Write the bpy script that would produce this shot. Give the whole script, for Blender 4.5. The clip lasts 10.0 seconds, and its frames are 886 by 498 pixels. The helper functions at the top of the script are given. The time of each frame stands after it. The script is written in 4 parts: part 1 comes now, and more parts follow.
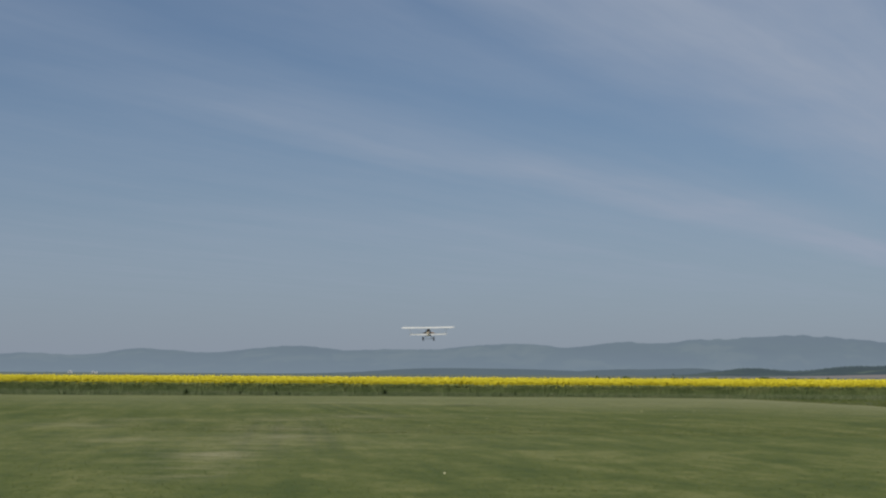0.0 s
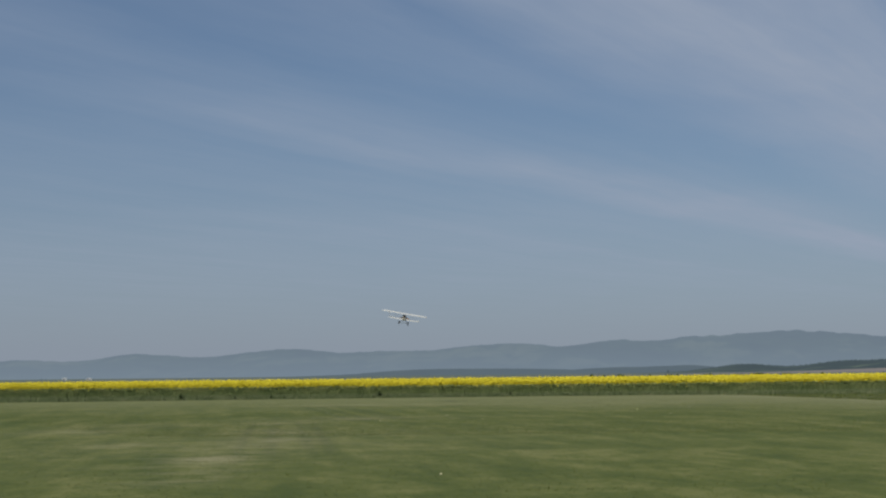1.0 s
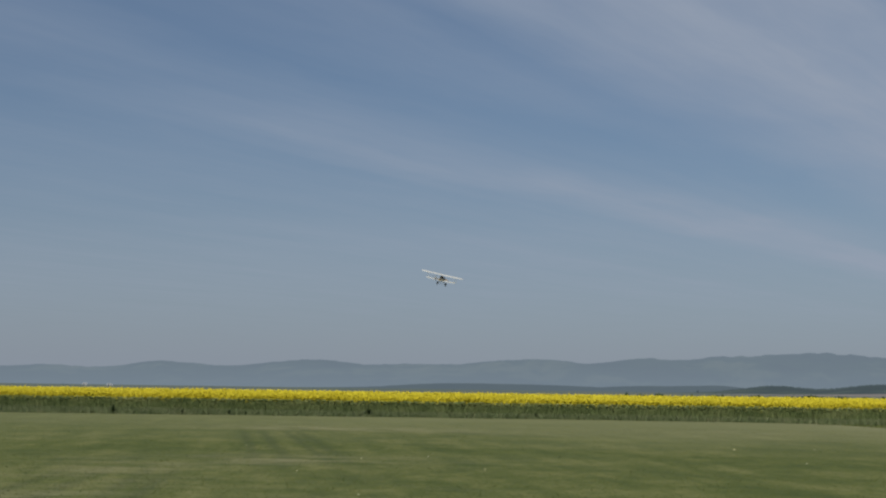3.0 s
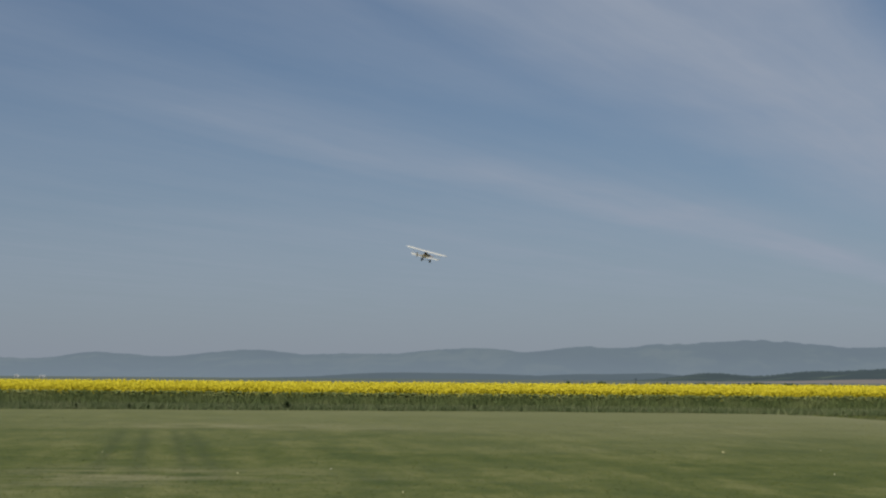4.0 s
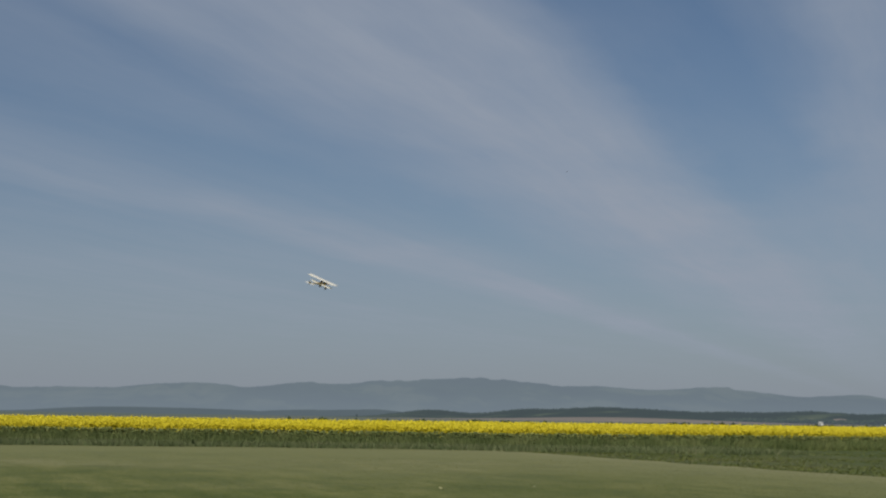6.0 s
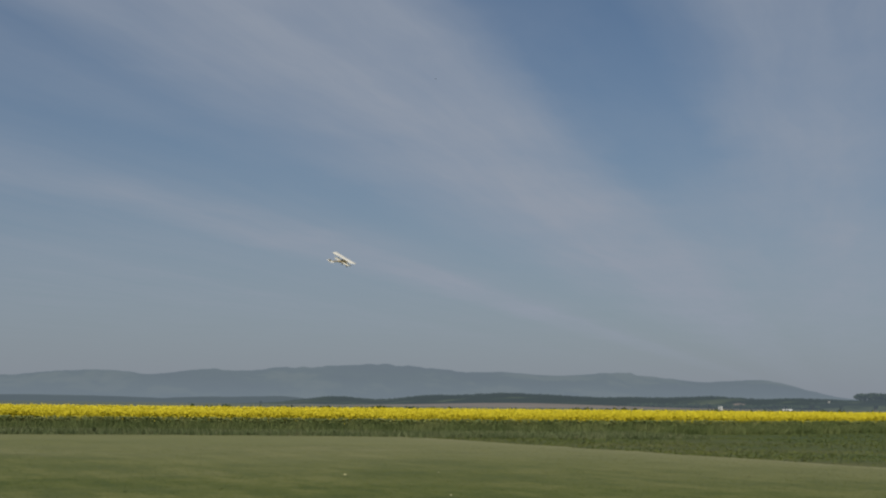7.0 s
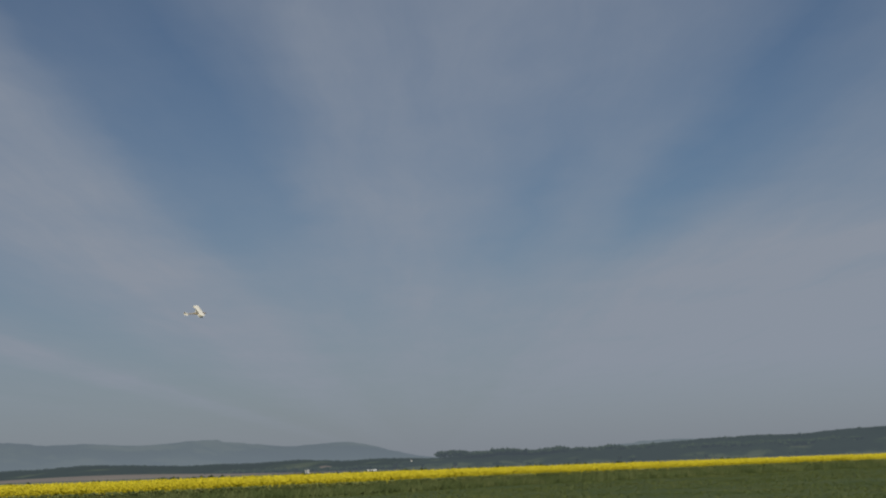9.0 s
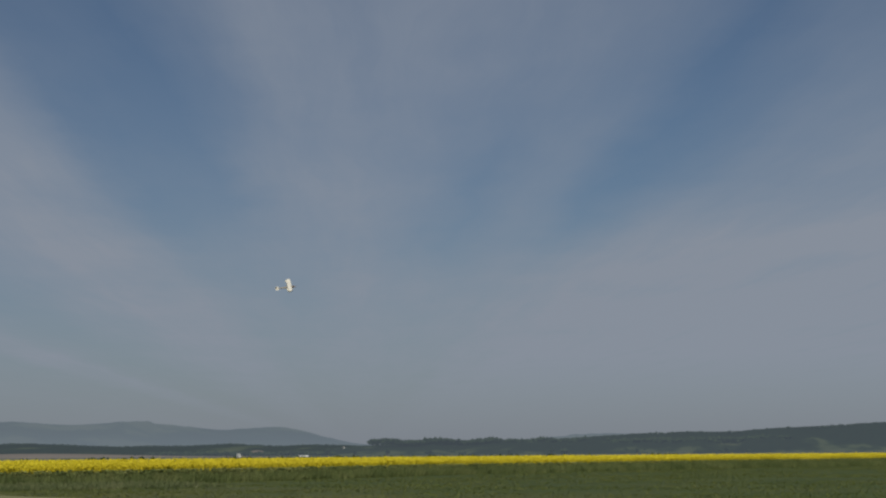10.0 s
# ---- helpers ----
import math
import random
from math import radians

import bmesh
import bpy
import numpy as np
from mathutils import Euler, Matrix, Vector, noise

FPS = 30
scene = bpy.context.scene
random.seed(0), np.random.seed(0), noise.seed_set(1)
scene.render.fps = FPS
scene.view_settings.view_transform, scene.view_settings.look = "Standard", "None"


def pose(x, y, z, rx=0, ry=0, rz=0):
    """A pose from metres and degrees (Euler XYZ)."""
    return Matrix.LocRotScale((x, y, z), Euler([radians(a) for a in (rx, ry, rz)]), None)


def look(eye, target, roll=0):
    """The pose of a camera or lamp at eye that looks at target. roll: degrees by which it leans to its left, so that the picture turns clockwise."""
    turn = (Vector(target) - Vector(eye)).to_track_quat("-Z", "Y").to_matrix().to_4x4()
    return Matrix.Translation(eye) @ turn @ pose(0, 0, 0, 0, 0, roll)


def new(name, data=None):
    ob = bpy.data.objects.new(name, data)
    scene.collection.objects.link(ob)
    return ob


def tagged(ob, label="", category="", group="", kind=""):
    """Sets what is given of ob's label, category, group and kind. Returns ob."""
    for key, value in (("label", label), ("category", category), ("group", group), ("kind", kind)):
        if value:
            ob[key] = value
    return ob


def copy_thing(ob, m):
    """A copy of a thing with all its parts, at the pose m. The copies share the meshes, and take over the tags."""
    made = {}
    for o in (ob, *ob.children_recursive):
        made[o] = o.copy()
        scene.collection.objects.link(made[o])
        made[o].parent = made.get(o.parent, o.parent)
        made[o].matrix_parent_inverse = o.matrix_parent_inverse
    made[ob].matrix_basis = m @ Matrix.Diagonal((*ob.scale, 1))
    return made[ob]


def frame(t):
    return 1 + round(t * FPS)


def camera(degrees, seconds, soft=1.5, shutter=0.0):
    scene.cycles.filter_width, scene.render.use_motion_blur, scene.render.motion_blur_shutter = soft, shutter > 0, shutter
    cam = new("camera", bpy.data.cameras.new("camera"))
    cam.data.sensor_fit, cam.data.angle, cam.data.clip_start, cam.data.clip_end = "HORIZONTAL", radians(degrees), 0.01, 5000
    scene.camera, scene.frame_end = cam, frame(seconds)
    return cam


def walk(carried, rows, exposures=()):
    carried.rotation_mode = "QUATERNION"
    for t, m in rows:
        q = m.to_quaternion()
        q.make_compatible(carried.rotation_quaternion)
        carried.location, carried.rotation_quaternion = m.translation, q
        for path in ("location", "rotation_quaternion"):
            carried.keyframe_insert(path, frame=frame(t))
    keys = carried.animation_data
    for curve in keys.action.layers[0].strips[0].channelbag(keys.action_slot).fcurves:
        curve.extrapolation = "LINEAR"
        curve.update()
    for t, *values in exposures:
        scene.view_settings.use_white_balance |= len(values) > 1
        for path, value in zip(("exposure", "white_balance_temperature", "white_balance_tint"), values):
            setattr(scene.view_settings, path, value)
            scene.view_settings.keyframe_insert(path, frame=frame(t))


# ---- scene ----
# ---------------------------------------------------------------- camera
cam = camera(32.9, 10.0, soft=2.3)
# seconds, step along y, heading, tilt up, lean
VIEW = [
    (0.0, -31.76, -2.77, 4.75, 0.34),
    (0.2, -31.76, -2.37, 4.83, -0.88),
    (0.5, -31.76, -1.84, 4.46, -1.63),
    (0.7, -31.76, -1.91, 4.54, -1.01),
    (1.0, -31.76, -2.49, 4.78, -0.63),
    (1.2, -30.69, -2.83, 5.01, -0.25),
    (1.5, -26.49, -3.07, 5.08, 0.13),
    (1.7, -23.39, -3.24, 4.98, 0.21),
    (2.0, -19.61, -3.54, 4.82, 0.42),
    (2.2, -16.67, -3.83, 5.08, 0.54),
    (3.3, -3.38, -3.55, 5.51, 0.88),
    (3.5, 0.00, -3.20, 5.76, 0.42),
    (4.0, 0.00, -1.23, 4.93, 0.43),
    (4.5, 0.00, 1.00, 4.78, 0.45),
    (5.0, 0.00, 4.67, 5.10, 0.36),
    (5.5, 0.00, 7.89, 5.89, 0.72),
    (5.7, 0.00, 8.48, 6.40, 0.79),
    (6.8, 0.00, 12.07, 6.06, 0.71),
    (7.0, 0.00, 12.93, 5.92, 0.62),
    (7.5, 0.00, 15.31, 6.24, 0.64),
    (8.0, 0.00, 19.78, 7.08, 0.77),
    (8.2, 0.00, 21.58, 6.98, 0.22),
    (8.5, 0.00, 25.15, 7.53, 0.27),
    (8.7, 0.00, 26.68, 8.04, -0.80),
    (9.0, 0.00, 28.82, 8.23, -1.98),
    (9.2, 0.00, 29.92, 8.18, -1.76),
    (9.5, 0.00, 30.36, 8.71, -1.28),
    (9.7, 0.00, 30.37, 8.77, -0.82),
    (10.0, 0.00, 31.15, 7.76, -0.40),
]
EYE = 1.6


def view(y, heading, tilt, lean):
    a, e = radians(heading), radians(tilt)
    eye = Vector((0, y, EYE))
    return look(eye, eye + Vector((math.sin(a) * math.cos(e), math.cos(a) * math.cos(e), math.sin(e))), lean)


EXPOSURES = [(0.0, 0.01, 6200, 10), (2.0, -0.02, 6230, 10), (3.5, -0.05, 6360, 10), (4.5, -0.06, 6400, 10), (5.5, -0.10, 6480, 10), (7.5, -0.19, 6540, 10), (8.5, -0.27, 6580, 10), (10.0, -0.38, 6600, 10)]
walk(cam, [(t, view(*row)) for t, *row in VIEW], EXPOSURES)

# ---------------------------------------------------------------- daylight
SUN_EL, SUN_AZ = 48, 215          # azimuth clockwise from +y
sun = new("sun", bpy.data.lights.new("sun", "SUN"))
sun.data.energy, sun.data.angle, sun.data.color = 3.6, radians(0.6), (1.0, 0.92, 0.78)
sd = Vector((math.sin(radians(SUN_AZ)) * math.cos(radians(SUN_EL)), math.cos(radians(SUN_AZ)) * math.cos(radians(SUN_EL)), math.sin(radians(SUN_EL))))
sun.matrix_world = look(sd * 50, (0, 0, 0))


class Nodes:
    """A short way to write node trees."""

    def __init__(self, tree):
        self.tree = tree
        tree.nodes.clear()

    def add(self, kind, ins=None, **props):
        n = self.tree.nodes.new(kind)
        if "operation" in props:
            n.operation = props["operation"]
        if "blend_type" in props:
            n.data_type, n.blend_type = "RGBA", props["blend_type"]
        for key, value in (ins or {}).items():
            if isinstance(value, bpy.types.NodeSocket):
                self.tree.links.new(value, n.inputs[key])
            else:
                n.inputs[key].default_value = value
        return n

    def math(self, op, a, b=0.0, c=0.0):
        return self.add("ShaderNodeMath", {0: a, 1: b, 2: c}, operation=op).outputs[0]

    def mix(self, fac, a, b, blend="MIX"):
        return self.add("ShaderNodeMix", {0: fac, 6: a, 7: b}, blend_type=blend).outputs[2]

    def noise(self, vec, scale, detail=4.0, rough=0.55):
        return self.add("ShaderNodeTexNoise", {"Vector": vec, "Scale": scale, "Detail": detail, "Roughness": rough}).outputs[0]

    def ramp(self, fac, *stops):
        n = self.add("ShaderNodeValToRGB", {0: fac})
        e = n.color_ramp.elements
        while len(e) < len(stops):
            e.new(0.5)
        for k, (p, c) in zip(e, stops):
            k.position, k.color = p, (*c, 1) if isinstance(c, tuple) else (c, c, c, 1)
        return n.outputs[0]

    def stretch(self, vec, x, y, z):
        return self.add("ShaderNodeVectorMath", {0: vec, 1: (x, y, z)}, operation="MULTIPLY").outputs[0]


# how much cirrus covers the sky: place across the wind, cover; at four heights, the steepest first
COVER = (
    (3.4, ((-7, .25), (-4, .12), (-3.2, .24), (-2.7, .14), (-2.3, .28), (-2.1, .22), (-1.85, .55), (-1.5, .78), (-1.15, .72), (-1.0, .40), (-0.9, .14), (-0.55, .06), (-0.42, .24), (-0.25, .62), (-0.05, .50), (0.3, .52), (0.55, .46), (0.75, .24), (0.88, .02), (1.05, .22), (1.6, .40), (4, .45))),
    (5.5, ((-7, .22), (-4.3, .24), (-3.95, .22), (-3.62, .58), (-3.35, .34), (-2.9, .20), (-2.5, .12), (-2.2, .14), (-1.95, .42), (-1.6, .74), (-1.3, .78), (-1.05, .62), (-0.93, .25), (-0.8, .08), (-0.56, .14), (-0.45, .38), (-0.22, .68), (0.08, .50), (0.25, .44), (0.42, .10), (0.58, .30), (0.75, .28), (0.90, .0), (1.06, .0), (1.3, .28), (1.7, .60), (2.2, .75), (4, .80))),
    (6.7, ((-7, .26), (-4.2, .24), (-3.75, .30), (-3.45, .66), (-3.2, .50), (-2.9, .26), (-2.45, .14), (-2.2, .16), (-1.95, .46), (-1.6, .78), (-1.2, .78), (-1.0, .55), (-0.85, .22), (-0.6, .25), (-0.45, .45), (-0.2, .66), (0.1, .54), (0.26, .40), (0.42, .16), (0.6, .34), (0.8, .28), (0.95, .12), (1.1, .28), (1.3, .62), (1.6, .80), (2.2, .95), (4, 1.0))),
    (8.6, ((-7, .36), (-5.2, .42), (-4.6, .30), (-3.7, .32), (-3.35, .74), (-3.05, .80), (-2.85, .42), (-2.5, .22), (-2.25, .30), (-1.95, .52), (-1.5, .82), (-1.1, .76), (-0.8, .48), (-0.5, .52), (0.0, .66), (0.45, .58), (0.8, .58), (1.15, .88), (1.7, 1.0), (4, 1.0))),
)


def make_world():
    w = bpy.data.worlds.new("sky")
    w.use_nodes = True
    n = Nodes(w.node_tree)
    sky = n.add("ShaderNodeTexSky")
    sky.sky_type, sky.sun_disc = "NISHITA", False
    sky.sun_elevation, sky.sun_rotation = radians(SUN_EL), radians(SUN_AZ)
    sky.altitude, sky.air_density, sky.dust_density, sky.ozone_density = 200, 1.0, 0.9, 2.0
    way = n.add("ShaderNodeTexCoord").outputs["Generated"]
    xyz = n.add("ShaderNodeSeparateXYZ", {0: way})
    up = n.math("MAXIMUM", xyz.outputs[2], 0.012)
    a = radians(28)                # the cirrus streaks run towards this heading
    across = n.math("ADD", n.math("MULTIPLY", xyz.outputs[0], math.cos(a)), n.math("MULTIPLY", xyz.outputs[1], -math.sin(a)))
    along = n.math("ADD", n.math("MULTIPLY", xyz.outputs[0], math.sin(a)), n.math("MULTIPLY", xyz.outputs[1], math.cos(a)))
    u = n.math("DIVIDE", across, up)
    v = n.math("DIVIDE", along, up)

    def flow(stretch, z, scale, detail, rough=0.55):
        return n.noise(n.add("ShaderNodeCombineXYZ", {0: u, 1: n.math("MULTIPLY", v, stretch), 2: z}).outputs[0], scale, detail, rough)

    wob = n.math("ADD", n.math("MULTIPLY", n.math("SUBTRACT", flow(0.35, 0.0, 1.1, 3.0), 0.5), 0.34), n.math("MULTIPLY", n.math("SUBTRACT", flow(0.5, 3.0, 4.0, 4.0), 0.5), 0.12))
    u2 = n.math("ADD", u, wob)
    place = n.math("DIVIDE", n.math("ADD", u2, 7.0), 11.0)
    mask, before = None, 0
    for height, stops in COVER:
        layer = n.ramp(place, *(((at + 7) / 11, much) for at, much in stops))
        if mask is None:
            mask = layer
        else:
            t = n.add("ShaderNodeMapRange", {0: n.math("ADD", v, n.math("MULTIPLY", n.math("SUBTRACT", flow(0.6, 9.0, 1.5, 3.0), 0.5), 1.6)), 1: before, 2: height}).outputs[0]
            mask = n.mix(t, mask, layer)
        before = height
    fine = n.noise(n.add("ShaderNodeCombineXYZ", {0: u2, 1: n.math("MULTIPLY", v, 0.07), 2: 0.3}).outputs[0], 5.0, 5.0, 0.6)
    mask = n.math("MULTIPLY", mask, n.math("ADD", 0.55, n.math("MULTIPLY", fine, 0.86)))
    patch = flow(0.45, 7.0, 1.4, 4.0, 0.6)
    mask = n.math("MULTIPLY", mask, n.math("ADD", 0.62, n.math("MULTIPLY", patch, 0.76)))
    # a thin torn veil over the blue gaps
    veil = n.math("MAXIMUM", n.math("MULTIPLY", n.math("SUBTRACT", flow(0.3, 5.0, 2.0, 5.0, 0.6), 0.44), 0.34), 0.0)
    mask = n.math("MINIMUM", n.math("ADD", n.math("MULTIPLY", mask, CLOUD), veil), 1.0)
    low = n.math("MINIMUM", n.math("MAXIMUM", n.math("MULTIPLY", n.math("SUBTRACT", xyz.outputs[2], 0.008), 18.0), 0.0), 1.0)
    haze = n.math("EXPONENT", n.math("MULTIPLY", n.math("MAXIMUM", xyz.outputs[2], 0.0), -10.0))
    col = n.mix(haze, n.mix(1.0, sky.outputs[0], SKY_TINT, "MULTIPLY"), HAZE_COLOUR)
    mask = n.math("MULTIPLY", n.math("MULTIPLY", mask, low), n.math("SUBTRACT", 1.0, n.math("MULTIPLY", haze, 0.2)))
    col = n.mix(mask, col, CLOUD_COLOUR)
    bg = n.add("ShaderNodeBackground", {0: col, 1: SKY_STRENGTH})
    n.add("ShaderNodeOutputWorld", {0: bg.outputs[0]})
    scene.world = w


SKY_STRENGTH = 0.058
CLOUD, SKY_TINT, CLOUD_COLOUR, HAZE_COLOUR = 1.03, (0.78, 0.93, 1.05, 1), (5.4, 6.15, 7.45, 1), (4.55, 5.1, 6.0, 1)
make_world()

# ---------------------------------------------------------------- materials


def material(name, build, rough=0.8):
    """build(n, place) returns the base colour, and may return a height for the bump and its strength."""
    m = bpy.data.materials.new(name)
    m.use_nodes = True
    n = Nodes(m.node_tree)
    place = n.add("ShaderNodeTexCoord").outputs["Object"]
    made = build(n, place)
    colour, height, strength = made if isinstance(made, tuple) and len(made) == 3 and not isinstance(made[0], float) else (made, None, 0)
    bsdf = n.add("ShaderNodeBsdfPrincipled", {"Roughness": rough})
    bsdf.inputs["Specular IOR Level"].default_value = 0.25
    if isinstance(colour, bpy.types.NodeSocket):
        n.tree.links.new(colour, bsdf.inputs["Base Color"])
    else:
        bsdf.inputs["Base Color"].default_value = (*colour, 1)
    if height is not None:
        bump = n.add("ShaderNodeBump", {"Height": height, "Strength": strength, "Distance": 0.05})
        n.tree.links.new(bump.outputs[0], bsdf.inputs["Normal"])
    n.add("ShaderNodeOutputMaterial", {0: bsdf.outputs[0]})
    return m


def island(n):
    return n.add("ShaderNodeNewGeometry").outputs["Random Per Island"]


# straw patches on the runway: middle, half width and depth, strength
STRAW = ((-5.8, -3.0, 0.9, 2.2, 0.9), (-5.1, -8.1, 0.7, 1.6, 0.9), (-13.1, 12.6, 1.6, 2.0, 0.7), (-5.5, 24.2, 4.5, 2.5, 0.45), (-8.5, 3.3, 1.4, 2, 0.4), (-6.2, 2.9, 1.0, 3, 0.4), (-7.3, 48.6, 4.0, 3.0, 0.75), (-10.8, 49.5, 3.0, 2.5, 0.5), (-2.0, 47.6, 4.5, 2.5, 0.4), (8.1, 52.1, 6, 4, 0.5), (-5.9, 23.7, 1.2, 2.0, 0.5), (2.9, 34.2, 3, 2, 0.25), (7.3, 45.3, 6, 3, 0.35), (-6.6, 11.2, 1.3, 3.0, 0.65), (-5.7, 4.9, 1.0, 1.8, 0.8), (-12.4, 17.9, 2.0, 2.0, 0.6), (-7.8, 19.8, 1.6, 3.0, 0.5), (-6.0, 6.0, 7.0, 11.0, 0.3))


def lawn_colour(n, p):
    xyz = n.add("ShaderNodeSeparateXYZ", {0: p})
    x, y = xyz.outputs[0], xyz.outputs[1]
    big = n.noise(p, 0.07, 3.0)
    # mowing lines, slanting across the strip
    slant = n.add("ShaderNodeVectorRotate", {"Vector": p, "Angle": radians(-9)}).outputs[0]
    lines = n.noise(n.stretch(slant, 1.0, 0.09, 1.0), 1.1, 5.0, 0.65)
    mid = n.noise(n.stretch(slant, 1.0, 0.42, 1.0), 0.75, 5.0, 0.66)
    fine = n.noise(p, 9.0, 4.0, 0.7)
    tone = n.math("ADD", n.math("MULTIPLY", lines, 0.42), n.math("MULTIPLY", mid, 0.58))
    worn = n.noise(p, 0.19, 4.0, 0.6)
    tone = n.math("ADD", n.math("MULTIPLY", tone, 0.72), n.math("MULTIPLY", worn, 0.28))
    tufts = n.noise(n.stretch(slant, 1.0, 0.55, 1.0), 2.6, 5.0, 0.72)
    tone = n.math("ADD", tone, n.math("MULTIPLY", n.math("SUBTRACT", tufts, 0.5), 0.30))
    col = n.ramp(tone, (0.40, (0.064, 0.090, 0.013)), (0.5, (0.105, 0.126, 0.023)), (0.60, (0.171, 0.180, 0.052)))
    # the far end has dried out
    far = n.math("ADD", n.math("ADD", n.math("MULTIPLY", y, 0.03), n.math("MULTIPLY", x, 0.012)), n.math("MULTIPLY", big, 1.7))
    dry = n.math("MINIMUM", n.math("MAXIMUM", n.math("MULTIPLY", n.math("SUBTRACT", far, 1.65), 0.9), 0.0), 1.0)
    col = n.mix(n.math("MULTIPLY", dry, 0.75), col, (0.208, 0.215, 0.092, 1))
    # the strip's border has bleached
    rim = n.math("SUBTRACT", n.math("ADD", 14.7 + 74 * 0.175, n.math("MULTIPLY", y, -0.175)), x)
    rim = n.math("ABSOLUTE", rim)
    rim = n.math("ADD", n.math("MULTIPLY", n.math("EXPONENT", n.math("MULTIPLY", rim, -2.2)), 1.1), n.math("MULTIPLY", n.math("EXPONENT", n.math("MULTIPLY", rim, -0.22)), 0.6))
    col = n.mix(n.math("MINIMUM", n.math("MULTIPLY", rim, n.math("MULTIPLY", mid, 1.5)), 1.0), col, (0.25, 0.247, 0.125, 1))

    def bars(w, offsets, sharp):
        sum_of = None
        for at in offsets:
            d = n.math("MULTIPLY", n.math("SUBTRACT", w, at), sharp)
            g = n.math("EXPONENT", n.math("MULTIPLY", n.math("MULTIPLY", d, d), -1.0))
            sum_of = g if sum_of is None else n.math("ADD", sum_of, g)
        return sum_of

    def stretch_of(y0, y1):
        d = n.math("DIVIDE", n.math("SUBTRACT", y, (y0 + y1) / 2), (y1 - y0) / 2)
        return n.math("EXPONENT", n.math("MULTIPLY", n.math("POWER", n.math("ABSOLUTE", d), 4.0), -0.9))

    # wheel tracks, two passes of the mower: place, slant, stretch
    sway = n.math("MULTIPLY", n.math("SUBTRACT", mid, 0.5), 0.25)
    for at, slant_by, y0, y1 in ((4.78, 0.153, -2, 20), (0.05, 0.21, 22, 45)):
        w = n.math("ADD", n.math("ADD", n.math("ADD", x, at), n.math("MULTIPLY", y, slant_by)), sway)
        dark = n.math("MULTIPLY", n.math("MULTIPLY", bars(w, (-1.0, -0.3, 0.55, 1.0), 6.0), stretch_of(y0, y1)), n.math("MULTIPLY", mid, 1.3))
        col = n.mix(n.math("MINIMUM", n.math("MULTIPLY", dark, 0.75), 0.75), col, (0.050, 0.070, 0.018, 1))
    # bare straw patches, torn into streaks
    torn = n.ramp(n.noise(n.stretch(p, 0.35, 0.8, 1.0), 1.3, 5.0, 0.7), (0.42, (0.05, 0.05, 0.05)), (0.62, (1.0, 1.0, 1.0)))
    for cx, cy, rx, ry, amount in STRAW:
        dx = n.math("DIVIDE", n.math("SUBTRACT", x, cx), rx)
        dy = n.math("DIVIDE", n.math("SUBTRACT", y, cy), ry)
        r = n.math("ADD", n.math("MULTIPLY", dx, dx), n.math("MULTIPLY", dy, dy))
        g = n.math("MULTIPLY", n.math("EXPONENT", n.math("MULTIPLY", r, -1.0)), torn)
        col = n.mix(n.math("MINIMUM", n.math("MULTIPLY", g, amount), 1.0), col, (0.30, 0.28, 0.15, 1))
    return n.mix(0.5, col, n.ramp(fine, (0.25, (0.45, 0.47, 0.4)), (0.75, (1.0, 1.0, 1.0))), "MULTIPLY"), fine, 0.6


def soil_colour(n, p):
    a = n.noise(p, 0.004, 3.0)
    b = n.noise(p, 0.35, 5.0, 0.65)
    fields = n.ramp(a, (0.4, (0.06, 0.09, 0.03)), (0.52, (0.09, 0.11, 0.04)), (0.6, (0.16, 0.13, 0.08)))
    return n.mix(0.5, fields, n.ramp(b, (0.3, (0.5, 0.55, 0.45)), (0.7, (1.0, 1.0, 1.0))), "MULTIPLY"), b, 0.4


def meadow_colour(n, p):
    a = n.noise(p, 0.12, 3.0)
    b = n.noise(p, 1.6, 5.0, 0.65)
    base = n.ramp(a, (0.35, (0.054, 0.080, 0.017)), (0.65, (0.100, 0.105, 0.032)))
    # lusher grass further from the runway
    x = n.add("ShaderNodeSeparateXYZ", {0: p}).outputs[0]
    lush = n.add("ShaderNodeMapRange", {0: n.math("ADD", x, n.math("MULTIPLY", a, 14.0)), 1: 32.0, 2: 46.0}).outputs[0]
    base = n.mix(n.math("MULTIPLY", lush, 0.7), base, (0.046, 0.074, 0.014, 1))
    return n.mix(0.3, base, n.ramp(b, (0.3, (0.5, 0.55, 0.45)), (0.7, (1.0, 1.0, 1.0))), "MULTIPLY"), b, 0.3


def spread(*stops):
    return lambda n, p: n.ramp(island(n), *stops)


def patchy(scale, *stops):
    """A spread of colours from blade to blade, lusher and duller by patches."""
    def build(n, p):
        patch = n.ramp(n.noise(n.stretch(p, 1.0, 1.0, 0.6), scale, 4.0, 0.6), (0.34, (0.72, 0.80, 0.74)), (0.52, (1.08, 1.10, 1.08)), (0.68, (1.42, 1.32, 1.45)))
        return n.mix(1.0, n.ramp(island(n), *stops), patch, "MULTIPLY")
    return build


